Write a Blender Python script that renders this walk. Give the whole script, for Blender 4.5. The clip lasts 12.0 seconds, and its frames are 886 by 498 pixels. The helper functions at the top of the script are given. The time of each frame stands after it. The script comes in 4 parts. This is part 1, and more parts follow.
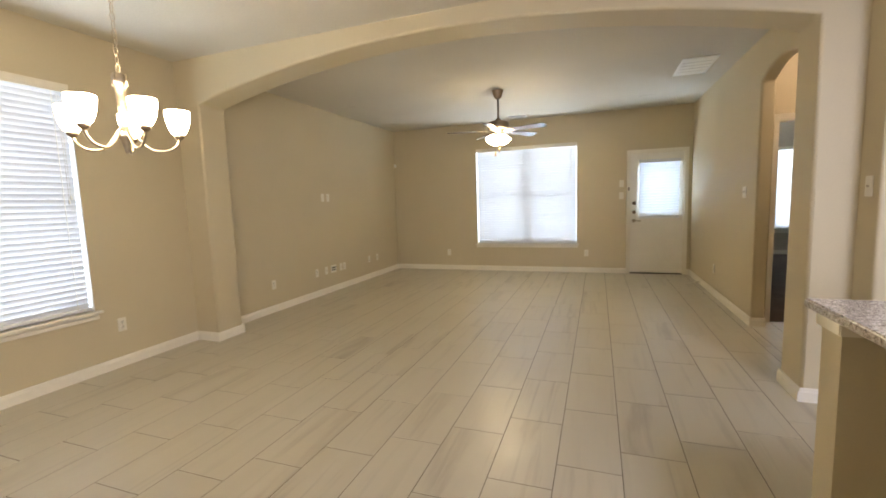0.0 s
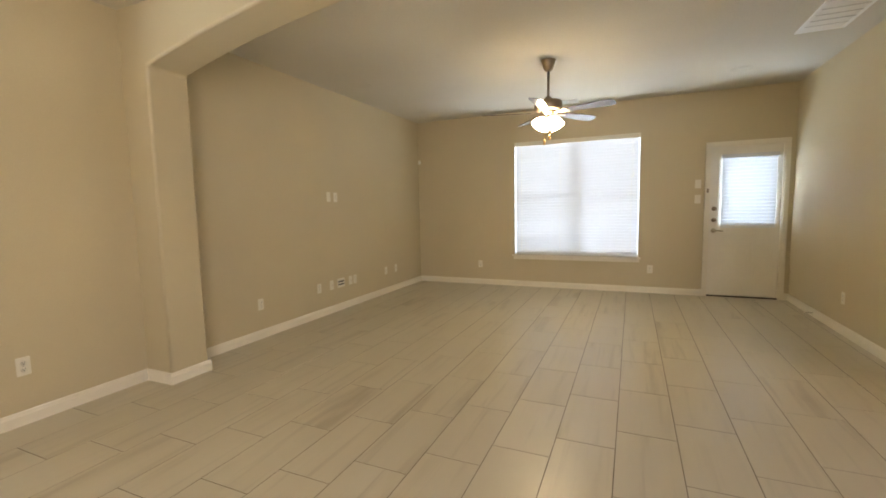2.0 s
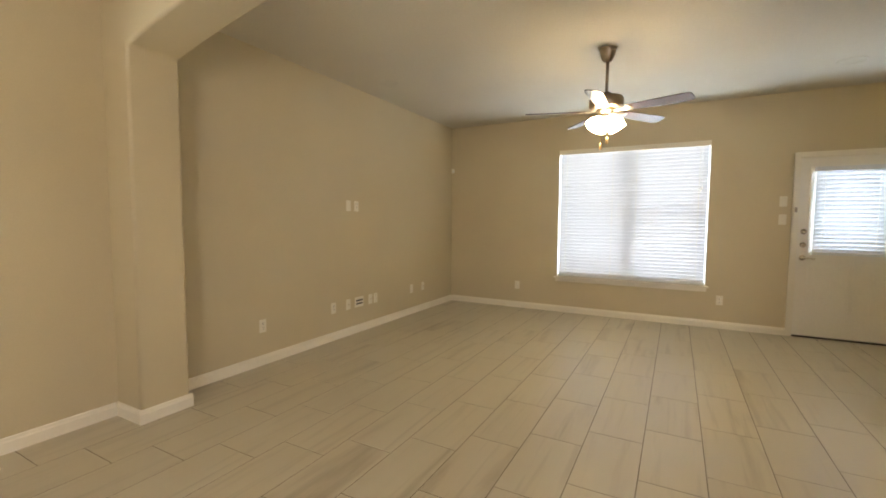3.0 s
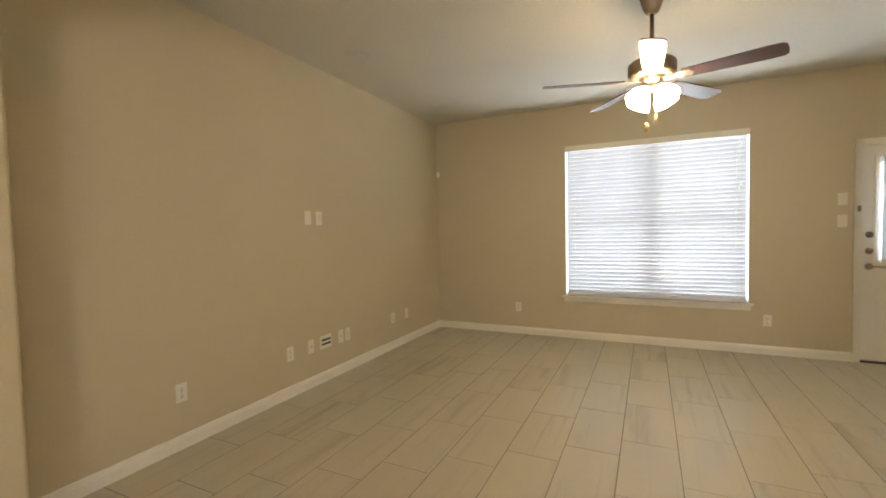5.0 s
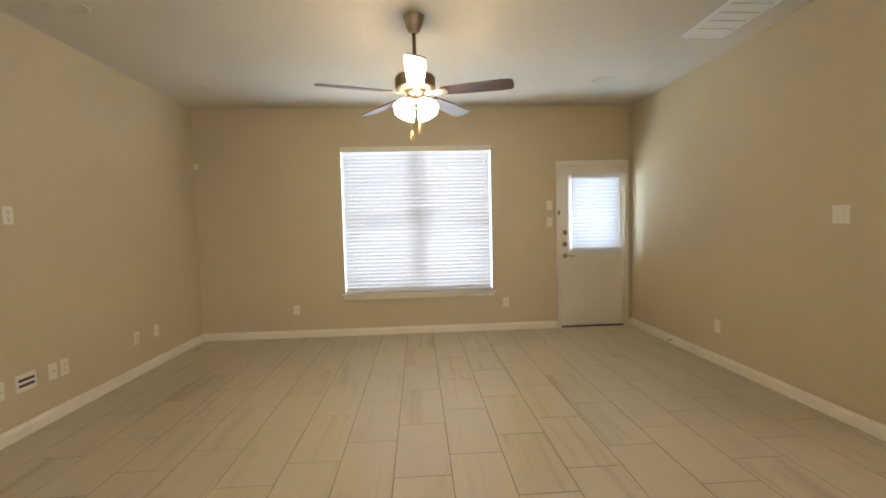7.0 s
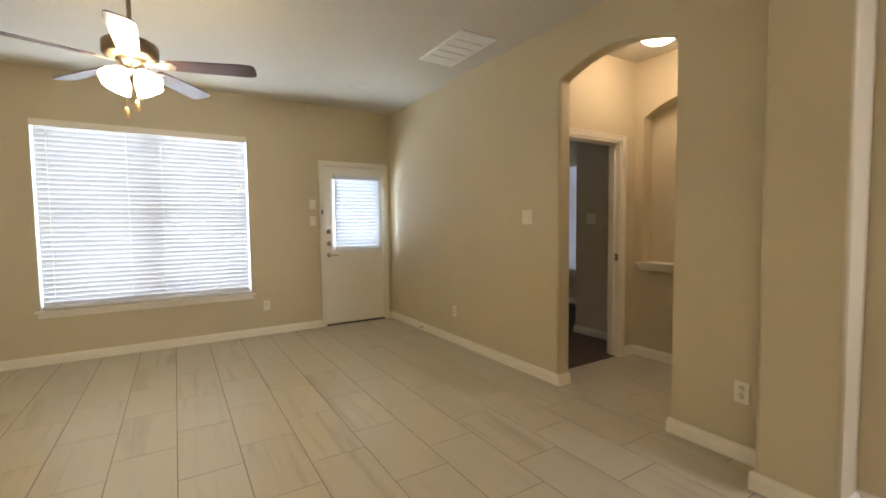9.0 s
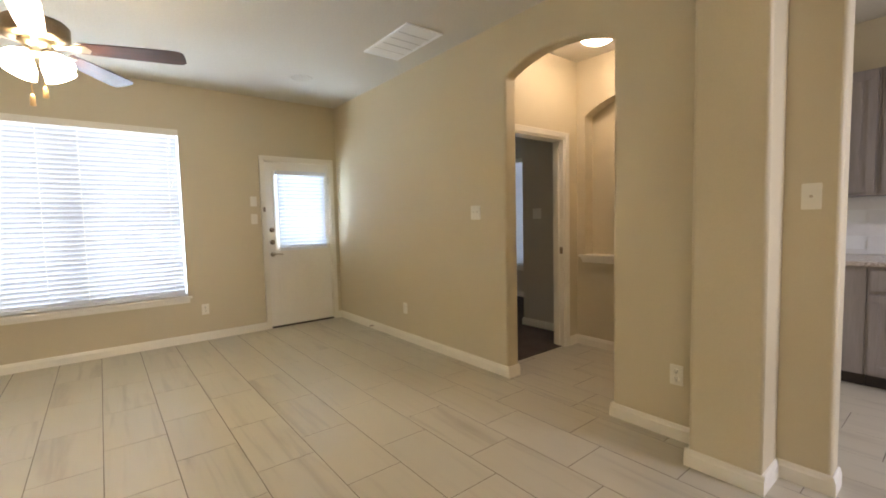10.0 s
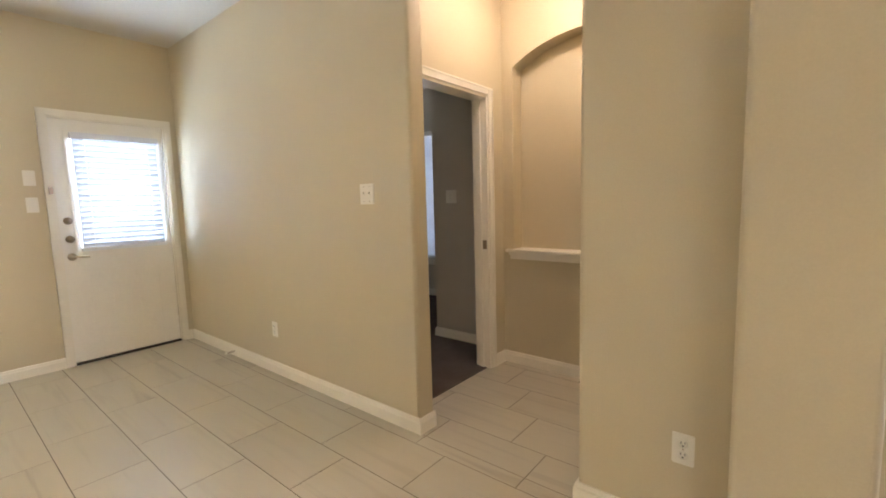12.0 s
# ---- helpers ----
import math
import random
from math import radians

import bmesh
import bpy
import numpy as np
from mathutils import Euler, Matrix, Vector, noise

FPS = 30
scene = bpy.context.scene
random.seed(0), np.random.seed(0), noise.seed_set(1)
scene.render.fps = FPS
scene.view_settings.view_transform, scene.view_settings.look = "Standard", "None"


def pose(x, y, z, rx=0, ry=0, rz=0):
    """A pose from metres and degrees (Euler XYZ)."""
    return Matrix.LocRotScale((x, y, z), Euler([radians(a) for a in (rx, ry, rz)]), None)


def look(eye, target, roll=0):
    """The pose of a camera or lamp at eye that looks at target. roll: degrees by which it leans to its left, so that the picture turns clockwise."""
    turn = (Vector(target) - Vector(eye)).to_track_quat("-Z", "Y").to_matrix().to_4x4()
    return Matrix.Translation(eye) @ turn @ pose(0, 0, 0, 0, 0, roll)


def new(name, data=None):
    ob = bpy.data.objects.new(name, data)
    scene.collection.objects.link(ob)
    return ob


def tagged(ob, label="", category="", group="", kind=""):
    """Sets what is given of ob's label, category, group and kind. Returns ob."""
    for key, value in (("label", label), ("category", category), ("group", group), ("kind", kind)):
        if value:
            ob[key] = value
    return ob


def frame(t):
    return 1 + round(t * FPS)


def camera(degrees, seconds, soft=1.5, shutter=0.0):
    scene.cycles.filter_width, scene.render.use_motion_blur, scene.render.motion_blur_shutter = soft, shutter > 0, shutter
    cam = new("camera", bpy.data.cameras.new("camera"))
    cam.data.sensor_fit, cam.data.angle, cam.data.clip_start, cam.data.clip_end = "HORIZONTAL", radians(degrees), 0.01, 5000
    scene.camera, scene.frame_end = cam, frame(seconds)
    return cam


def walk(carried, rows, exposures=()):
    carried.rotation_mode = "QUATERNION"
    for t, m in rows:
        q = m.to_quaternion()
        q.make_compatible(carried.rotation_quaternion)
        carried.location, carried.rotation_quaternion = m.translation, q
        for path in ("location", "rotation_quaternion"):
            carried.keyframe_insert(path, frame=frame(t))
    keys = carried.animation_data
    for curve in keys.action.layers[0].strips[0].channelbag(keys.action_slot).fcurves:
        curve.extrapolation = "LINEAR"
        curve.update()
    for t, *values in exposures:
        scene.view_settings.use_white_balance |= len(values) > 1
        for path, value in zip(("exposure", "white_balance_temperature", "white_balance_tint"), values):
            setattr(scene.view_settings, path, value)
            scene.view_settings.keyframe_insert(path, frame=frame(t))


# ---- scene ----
cam = camera(91.9, 12.0, soft=1.8)
PATH = [
    (0, (0.322, 0.12, 1.319), (-0.356, 1.989, 1.102), -1.9),
    (0.5, (0.231, 0.314, 1.283), (-0.493, 2.164, 1.055), -1.3),
    (1, (0.177, 0.645, 1.319), (-0.667, 2.452, 1.161), 0.7),
    (1.5, (-0.02, 0.967, 1.294), (-0.883, 2.768, 1.18), 0.2),
    (2, (-0.115, 1.271, 1.282), (-0.919, 3.093, 1.091), -1.2),
    (2.5, (-0.219, 1.632, 1.305), (-1.14, 3.403, 1.185), 0.5),
    (3, (-0.352, 1.903, 1.291), (-1.306, 3.656, 1.158), 0.4),
    (3.2, (-0.446, 2.027, 1.294), (-1.393, 3.787, 1.219), -1.1),
    (4.8, (-0.877, 2.734, 1.31), (-1.852, 4.477, 1.203), 0.3),
    (5, (-0.937, 2.786, 1.307), (-1.803, 4.587, 1.225), -1.2),
    (5.5, (-0.995, 2.811, 1.293), (-1.627, 4.707, 1.218), -1.2),
    (6, (-0.969, 2.807, 1.294), (-1.319, 4.774, 1.217), -0.9),
    (6.5, (-0.927, 2.797, 1.281), (-1.049, 4.791, 1.186), -1.1),
    (6.7, (-0.938, 2.808, 1.306), (-0.956, 4.805, 1.204), -1.3),
    (8.3, (-0.777, 2.747, 1.28), (-0.094, 4.624, 1.19), -1.1),
    (8.5, (-0.768, 2.736, 1.279), (0.062, 4.553, 1.178), -1.2),
    (9, (-0.743, 2.713, 1.269), (0.314, 4.407, 1.154), -0.7),
    (9.5, (-0.734, 2.713, 1.277), (0.439, 4.329, 1.168), -0.7),
    (10, (-0.722, 2.73, 1.266), (0.523, 4.29, 1.13), -1.4),
    (10.5, (-0.557, 2.83, 1.267), (0.738, 4.343, 1.085), -1.5),
    (11, (-0.333, 2.999, 1.287), (0.957, 4.523, 1.168), 1.0),
    (11.5, (-0.103, 3.259, 1.248), (1.296, 4.68, 1.098), -0.5),
    (12, (0.115, 3.496, 1.259), (1.655, 4.753, 1.044), -1.6),
]
EXPOSURE = [(0, 0.70, 7050, 11), (3, 0.63, 7600, 11), (6.5, 0.62, 7400, 12), (8.5, 0.66, 7250, 12), (9.5, 0.73, 7050, 12), (10.5, 1.08, 6550, 13), (11.5, 1.12, 6350, 14), (12, 1.34, 6400, 15)]
walk(cam, [(t, look(eye, target, roll)) for t, eye, target, roll in PATH], EXPOSURE)

# -- world, sun, large lights --
world = bpy.data.worlds.new("world")
scene.world = world
world.use_nodes = True
wn = world.node_tree.nodes
sky = wn.new("ShaderNodeTexSky")
sky.sky_type = "NISHITA"
sky.sun_disc = False
sky.sun_elevation = radians(58)
sky.sun_rotation = radians(180)
world.node_tree.links.new(sky.outputs[0], wn["Background"].inputs[0])
wn["Background"].inputs[1].default_value = 0.1


def lamp(name, kind, m, energy, color, **more):
    data = bpy.data.lights.new(name, kind)
    data.energy, data.color = energy, color
    for key, value in more.items():
        if key == "size":
            data.shape, data.size, data.size_y = "RECTANGLE", value[0], value[1]
        if key == "radius":
            data.shadow_soft_size = value
        if key == "angle":
            data.angle = radians(value)
    ob = new(name, data)
    ob.matrix_world = m
    return ob


XL, XR, YF, YB, H = -3.538, 1.75, 8.042, -2.6, 2.745
DAY = (0.67, 0.82, 1.0)
lamp("sun", "SUN", look((0, -6, 9), (0, 0, 0)), 3.0, (1.0, 0.95, 0.86), angle=0.5)
lamp("living_window_daylight", "AREA", look((-0.91, YF + 0.42, 1.4), (-0.91, 0, 1.4)), 134, DAY, size=(1.95, 1.85))
lamp("door_window_daylight", "AREA", look((1.28, YF + 0.42, 1.4), (1.28, 0, 1.4)), 54, (0.57, 0.76, 1.0), size=(0.75, 1.05))
lamp("dining_window_daylight", "AREA", look((XL - 0.42, 1.47, 1.4), (0, 1.47, 1.4)), 130, DAY, size=(1.95, 1.85))
# added lamp in an unseen window, brightens kitchen, floor and pilaster
lamp("unseen_window_daylight", "AREA", look((2.7, YB - 0.1, 1.45), (2.7, 3, 1.0)), 88, (0.72, 0.77, 1.0), size=(1.9, 1.7))
# unseen lamp, inferred from the cool light past the bar's shadow
lamp("unseen_kitchen_lamp", "AREA", look((2.0, 0.75, H - 0.1), (2.0, 0.7501, 0)), 34, (0.68, 0.73, 1.0), size=(0.55, 1.15))
lamp("bedroom_window_daylight", "AREA", look((3.9, 11.2, 1.4), (3.9, 5, 1.4)), 260, DAY, size=(1.5, 1.7))
lamp("bedroom_side_window_daylight", "AREA", look((4.9, 7.6, 1.4), (2, 7.6, 1.4)), 38, DAY, size=(1.6, 1.7))


# -- materials --
def mat(name, color, rough=0.6, metal=0.0, emit=None, strength=0.0):
    m = bpy.data.materials.new(name)
    m.use_nodes = True
    b = m.node_tree.nodes["Principled BSDF"]
    b.inputs["Base Color"].default_value = (*color, 1)
    b.inputs["Roughness"].default_value = rough
    b.inputs["Metallic"].default_value = metal
    if emit:
        b.inputs["Emission Color"].default_value = (*emit, 1)
        b.inputs["Emission Strength"].default_value = strength
    return m


def grain(m, scale=60.0, amount=0.06, bump=0.0, stretch=(1, 1, 1), coarse=2.0, coarse_amount=0.06, distance=0.002, rough=0.0):
    """Two scales of variation in the base colour, with optional fine relief and uneven gloss."""
    t = m.node_tree
    n, l = t.nodes, t.links
    b = n["Principled BSDF"]
    base = tuple(b.inputs["Base Color"].default_value)
    co = n.new("ShaderNodeTexCoord")
    mp = n.new("ShaderNodeMapping")
    mp.inputs["Scale"].default_value = stretch
    l.new(co.outputs["Object"], mp.inputs[0])
    fine = n.new("ShaderNodeTexNoise")
    fine.inputs["Scale"].default_value = scale
    fine.inputs["Detail"].default_value = 6
    big = n.new("ShaderNodeTexNoise")
    big.inputs["Scale"].default_value = coarse
    big.inputs["Detail"].default_value = 3
    l.new(mp.outputs[0], fine.inputs["Vector"])
    l.new(mp.outputs[0], big.inputs["Vector"])
    out = None
    for tex, amt in ((fine, amount), (big, coarse_amount)):
        r = n.new("ShaderNodeMapRange")
        r.inputs["From Min"].default_value, r.inputs["From Max"].default_value = 0.3, 0.7
        r.inputs["To Min"].default_value, r.inputs["To Max"].default_value = 1 - amt, 1 + amt
        l.new(tex.outputs["Fac"], r.inputs["Value"])
        mul = n.new("ShaderNodeMix")
        mul.data_type, mul.blend_type = "RGBA", "MULTIPLY"
        mul.inputs["Factor"].default_value = 1.0
        if out is None:
            mul.inputs["A"].default_value = base
        else:
            l.new(out, mul.inputs["A"])
        l.new(r.outputs[0], mul.inputs["B"])
        out = mul.outputs["Result"]
    l.new(out, b.inputs["Base Color"])
    if rough:
        r = n.new("ShaderNodeMapRange")
        value = b.inputs["Roughness"].default_value
        r.inputs["To Min"].default_value, r.inputs["To Max"].default_value = value - rough, value + rough
        l.new(big.outputs["Fac"], r.inputs["Value"])
        l.new(r.outputs[0], b.inputs["Roughness"])
    if bump:
        bp = n.new("ShaderNodeBump")
        bp.inputs["Strength"].default_value = bump
        bp.inputs["Distance"].default_value = distance
        l.new(fine.outputs["Fac"], bp.inputs["Height"])
        l.new(bp.outputs[0], b.inputs["Normal"])
    return m


PAINT = grain(mat("beige_wall_paint", (0.582, 0.50, 0.338), 0.55), 140, 0.02, 0.35, coarse=1.1, coarse_amount=0.025)
CEIL = grain(mat("ceiling_paint", (0.61, 0.57, 0.485), 0.8), 55, 0.03, 0.5, coarse=0.9, coarse_amount=0.03, distance=0.004)
TRIM = grain(mat("white_trim_paint", (0.82, 0.77, 0.66), 0.35), 30, 0.015, 0.06, coarse=2.5, coarse_amount=0.03)
DOORPAINT = grain(mat("white_door_paint", (0.83, 0.79, 0.71), 0.38), 40, 0.015, 0.08, coarse=2.0, coarse_amount=0.03)
PLASTIC = grain(mat("ivory_plastic", (0.78, 0.74, 0.64), 0.32), 80, 0.01, coarse=9, coarse_amount=0.02)
VENTGREY = grain(mat("vent_grey", (0.56, 0.56, 0.55), 0.7), 40, 0.05, coarse=4, coarse_amount=0.05)
VENTWHITE = grain(mat("white_enamel", (0.86, 0.87, 0.86), 0.4), 40, 0.02, coarse=4, coarse_amount=0.03)
SLOT = mat("dark_slot", (0.03, 0.026, 0.022), 0.5)
VINYL = grain(mat("white_vinyl", (0.8, 0.82, 0.82), 0.35), 30, 0.01, coarse=3, coarse_amount=0.02)
NICKEL = grain(mat("brushed_nickel", (0.50, 0.43, 0.33), 0.3, 1.0), 90, 0.08, 0.1, stretch=(1, 1, 8), coarse=6, coarse_amount=0.06)
BRONZE = grain(mat("aged_pewter", (0.32, 0.25, 0.18), 0.35, 1.0), 90, 0.08, 0.1, coarse=6, coarse_amount=0.08)
BRASS = grain(mat("pull_chain_brass", (0.75, 0.52, 0.25), 0.45, 0.6), 90, 0.05, coarse=6, coarse_amount=0.05)
BLADE = grain(mat("dark_walnut_blade", (0.06, 0.024, 0.019), 0.26), 14, 0.35, 0.05, stretch=(1.2, 14, 14), coarse=3, coarse_amount=0.2)
BLADE.node_tree.nodes["Principled BSDF"].inputs["Coat Weight"].default_value = 0.6
BLADE.node_tree.nodes["Principled BSDF"].inputs["Coat Roughness"].default_value = 0.28
GROUT = grain(mat("grey_brown_grout", (0.15, 0.12, 0.092), 0.9), 120, 0.15, 0.3, coarse=3, coarse_amount=0.15)
CARPET = grain(mat("dark_brown_carpet", (0.10, 0.072, 0.06), 0.95), 220, 0.45, 1.0, coarse=5, coarse_amount=0.2, distance=0.01)
CABINET = grain(mat("grey_stained_cabinet", (0.24, 0.21, 0.195), 0.45), 12, 0.06, 0.1, stretch=(10, 10, 1), coarse=2, coarse_amount=0.1)
TOEKICK = grain(mat("dark_toe_kick", (0.03, 0.022, 0.018), 0.6), 30, 0.2, coarse=3, coarse_amount=0.1)
SUBWAY = grain(mat("white_glazed_tile", (0.75, 0.75, 0.74), 0.15), 30, 0.02, coarse=4, coarse_amount=0.04)
BEDPAINT = grain(mat("greige_bedroom_paint", (0.54, 0.475, 0.38), 0.6), 140, 0.02, 0.3, coarse=1.1, coarse_amount=0.03)
GRASS = grain(mat("lawn", (0.07, 0.1, 0.03), 0.9), 90, 0.4, coarse=0.6, coarse_amount=0.3)
SOIL = grain(mat("concrete_slab", (0.3, 0.29, 0.27), 0.9), 40, 0.1, coarse=2, coarse_amount=0.1)


def granite():
    m = mat("speckled_granite", (0.4, 0.36, 0.32), 0.12)
    t = m.node_tree
    n, l = t.nodes, t.links
    co = n.new("ShaderNodeTexCoord")
    v = n.new("ShaderNodeTexVoronoi")
    v.inputs["Scale"].default_value = 230
    k = n.new("ShaderNodeTexNoise")
    k.inputs["Scale"].default_value = 55
    k.inputs["Detail"].default_value = 8
    l.new(co.outputs["Object"], v.inputs["Vector"])
    l.new(co.outputs["Object"], k.inputs["Vector"])
    sep = n.new("ShaderNodeSeparateColor")
    l.new(v.outputs["Color"], sep.inputs[0])
    mixf = n.new("ShaderNodeMath")
    mixf.operation = "MULTIPLY_ADD"
    mixf.inputs[1].default_value, mixf.inputs[2].default_value = 0.6, -0.1
    l.new(sep.outputs[0], mixf.inputs[0])
    add = n.new("ShaderNodeMath")
    l.new(mixf.outputs[0], add.inputs[0])
    l.new(k.outputs["Fac"], add.inputs[1])
    ramp = n.new("ShaderNodeValToRGB")
    ramp.color_ramp.elements[0].position, ramp.color_ramp.elements[0].color = 0.30, (0.10, 0.08, 0.07, 1)
    ramp.color_ramp.elements[1].position, ramp.color_ramp.elements[1].color = 0.95, (0.62, 0.56, 0.5, 1)
    mid = ramp.color_ramp.elements.new(0.6)
    mid.color = (0.36, 0.31, 0.27, 1)
    l.new(add.outputs[0], ramp.inputs[0])
    l.new(ramp.outputs[0], n["Principled BSDF"].inputs["Base Color"])
    return m


def tile_material():
    """Greige porcelain with linear veins along the tile, shifted from tile to tile."""
    m = mat("veined_porcelain", (0.5, 0.45, 0.38), 0.3)
    t = m.node_tree
    n, l = t.nodes, t.links
    b = n["Principled BSDF"]
    b.inputs["Specular IOR Level"].default_value = 0.7
    co = n.new("ShaderNodeTexCoord")
    info = n.new("ShaderNodeObjectInfo")
    geo = n.new("ShaderNodeNewGeometry")
    rnd = n.new("ShaderNodeMath")
    l.new(info.outputs["Random"], rnd.inputs[0])
    l.new(geo.outputs["Random Per Island"], rnd.inputs[1])
    big = n.new("ShaderNodeMath")
    big.operation = "MULTIPLY"
    big.inputs[1].default_value = 47.0
    l.new(rnd.outputs[0], big.inputs[0])
    comb = n.new("ShaderNodeCombineXYZ")
    for k in range(3):
        l.new(big.outputs[0], comb.inputs[k])
    vec = n.new("ShaderNodeVectorMath")
    l.new(co.outputs["Object"], vec.inputs[0])
    l.new(comb.outputs[0], vec.inputs[1])
    mp = n.new("ShaderNodeMapping")
    mp.inputs["Scale"].default_value = (6.5, 0.75, 1)
    mp.inputs["Rotation"].default_value = (0, 0, 0.05)
    l.new(vec.outputs[0], mp.inputs[0])
    veins = n.new("ShaderNodeTexNoise")
    veins.inputs["Scale"].default_value = 1.0
    veins.inputs["Detail"].default_value = 5
    veins.inputs["Distortion"].default_value = 0.35
    l.new(mp.outputs[0], veins.inputs["Vector"])
    fine = n.new("ShaderNodeTexNoise")
    fine.inputs["Scale"].default_value = 130
    fine.inputs["Detail"].default_value = 4
    l.new(vec.outputs[0], fine.inputs["Vector"])
    wn1 = n.new("ShaderNodeTexWhiteNoise")
    wn1.noise_dimensions = "1D"
    l.new(big.outputs[0], wn1.inputs["W"])
    power = n.new("ShaderNodeMapRange")
    power.inputs["To Min"].default_value, power.inputs["To Max"].default_value = 0.35, 0.98
    l.new(wn1.outputs["Value"], power.inputs["Value"])
    ramp = n.new("ShaderNodeValToRGB")
    e = ramp.color_ramp.elements
    e[0].position, e[0].color = 0.33, (0.374, 0.322, 0.238, 1)
    e[1].position, e[1].color = 0.72, (0.527, 0.479, 0.376, 1)
    k = e.new(0.46)
    k.color = (0.499, 0.448, 0.343, 1)
    lift = n.new("ShaderNodeMix")
    lift.inputs["A"].default_value = 0.56
    l.new(power.outputs[0], lift.inputs["Factor"])
    l.new(veins.outputs["Fac"], lift.inputs["B"])
    l.new(lift.outputs["Result"], ramp.inputs[0])
    r = n.new("ShaderNodeMapRange")
    r.inputs["To Min"].default_value, r.inputs["To Max"].default_value = 0.965, 1.035
    l.new(rnd.outputs[0], r.inputs["Value"])
    r.inputs["From Max"].default_value = 2.0
    mul = n.new("ShaderNodeMix")
    mul.data_type, mul.blend_type = "RGBA", "MULTIPLY"
    mul.inputs["Factor"].default_value = 1.0
    l.new(ramp.outputs[0], mul.inputs["A"])
    l.new(r.outputs[0], mul.inputs["B"])
    mp2 = n.new("ShaderNodeMapping")
    mp2.inputs["Scale"].default_value = (17, 0.8, 1)
    mp2.inputs["Rotation"].default_value = (0, 0, -0.03)
    l.new(vec.outputs[0], mp2.inputs[0])
    thin = n.new("ShaderNodeTexNoise")
    thin.inputs["Scale"].default_value = 1.0
    thin.inputs["Detail"].default_value = 3
    thin.inputs["Distortion"].default_value = 0.5
    l.new(mp2.outputs[0], thin.inputs["Vector"])
    tr = n.new("ShaderNodeMapRange")
    tr.inputs["From Min"].default_value, tr.inputs["From Max"].default_value = 0.56, 0.76
    tr.inputs["To Min"].default_value, tr.inputs["To Max"].default_value = 0.0, 0.55
    l.new(thin.outputs["Fac"], tr.inputs["Value"])
    streak = n.new("ShaderNodeMix")
    streak.data_type = "RGBA"
    streak.inputs["B"].default_value = (0.26, 0.222, 0.165, 1)
    each = n.new("ShaderNodeMath")
    each.operation = "MULTIPLY"
    l.new(tr.outputs[0], each.inputs[0])
    l.new(power.outputs[0], each.inputs[1])
    l.new(each.outputs[0], streak.inputs["Factor"])
    l.new(mul.outputs["Result"], streak.inputs["A"])
    l.new(streak.outputs["Result"], b.inputs["Base Color"])
    rr = n.new("ShaderNodeMapRange")
    rr.inputs["To Min"].default_value, rr.inputs["To Max"].default_value = 0.29, 0.38
    l.new(veins.outputs["Fac"], rr.inputs["Value"])
    l.new(rr.outputs[0], b.inputs["Roughness"])
    bp = n.new("ShaderNodeBump")
    bp.inputs["Strength"].default_value, bp.inputs["Distance"].default_value = 0.12, 0.001
    l.new(fine.outputs["Fac"], bp.inputs["Height"])
    l.new(bp.outputs[0], b.inputs["Normal"])
    return m


def slat_material():
    """White slats that let part of the daylight through."""
    m = mat("white_blind_slat", (0.70, 0.71, 0.735), 0.5)
    t = m.node_tree
    n, l = t.nodes, t.links
    tr = n.new("ShaderNodeBsdfTranslucent")
    tr.inputs["Color"].default_value = (0.94, 0.91, 0.91, 1)
    co = n.new("ShaderNodeTexCoord")
    k = n.new("ShaderNodeTexNoise")
    k.inputs["Scale"].default_value = 9
    l.new(co.outputs["Object"], k.inputs["Vector"])
    r = n.new("ShaderNodeMapRange")
    r.inputs["To Min"].default_value, r.inputs["To Max"].default_value = 0.080, 0.091
    l.new(k.outputs["Fac"], r.inputs["Value"])
    mix = n.new("ShaderNodeMixShader")
    l.new(r.outputs[0], mix.inputs[0])
    l.new(n["Principled BSDF"].outputs[0], mix.inputs[1])
    l.new(tr.outputs[0], mix.inputs[2])
    l.new(mix.outputs[0], n["Material Output"].inputs[0])
    return m


def glass_material():
    m = mat("window_glass", (1, 1, 1), 0.0)
    b = m.node_tree.nodes["Principled BSDF"]
    b.inputs["Transmission Weight"].default_value = 1.0
    b.inputs["IOR"].default_value = 1.45
    return m


GRANITE, TILE, SLAT, GLASS = granite(), tile_material(), slat_material(), glass_material()
SHADE = mat("lit_frosted_glass", (0.9, 0.87, 0.8), 0.4, 0, (1.0, 0.84, 0.60), 42.0)
FANSHADE = mat("lit_fan_glass", (0.9, 0.87, 0.8), 0.4, 0, (1.0, 0.85, 0.58), 33.0)
HALLSHADE = mat("lit_hall_glass", (0.9, 0.86, 0.78), 0.4, 0, (1.0, 0.81, 0.66), 23.0)


# -- builders --
def box(bm, x0, y0, z0, x1, y1, z1, bevel=0.0):
    m = Matrix.Translation(((x0 + x1) / 2, (y0 + y1) / 2, (z0 + z1) / 2)) @ Matrix.Diagonal((abs(x1 - x0), abs(y1 - y0), abs(z1 - z0), 1))
    vs = bmesh.ops.create_cube(bm, size=1, matrix=m)["verts"]
    if bevel:
        es = list({e for v in vs for e in v.link_edges})
        bmesh.ops.bevel(bm, geom=es, offset=bevel, segments=2, affect="EDGES")


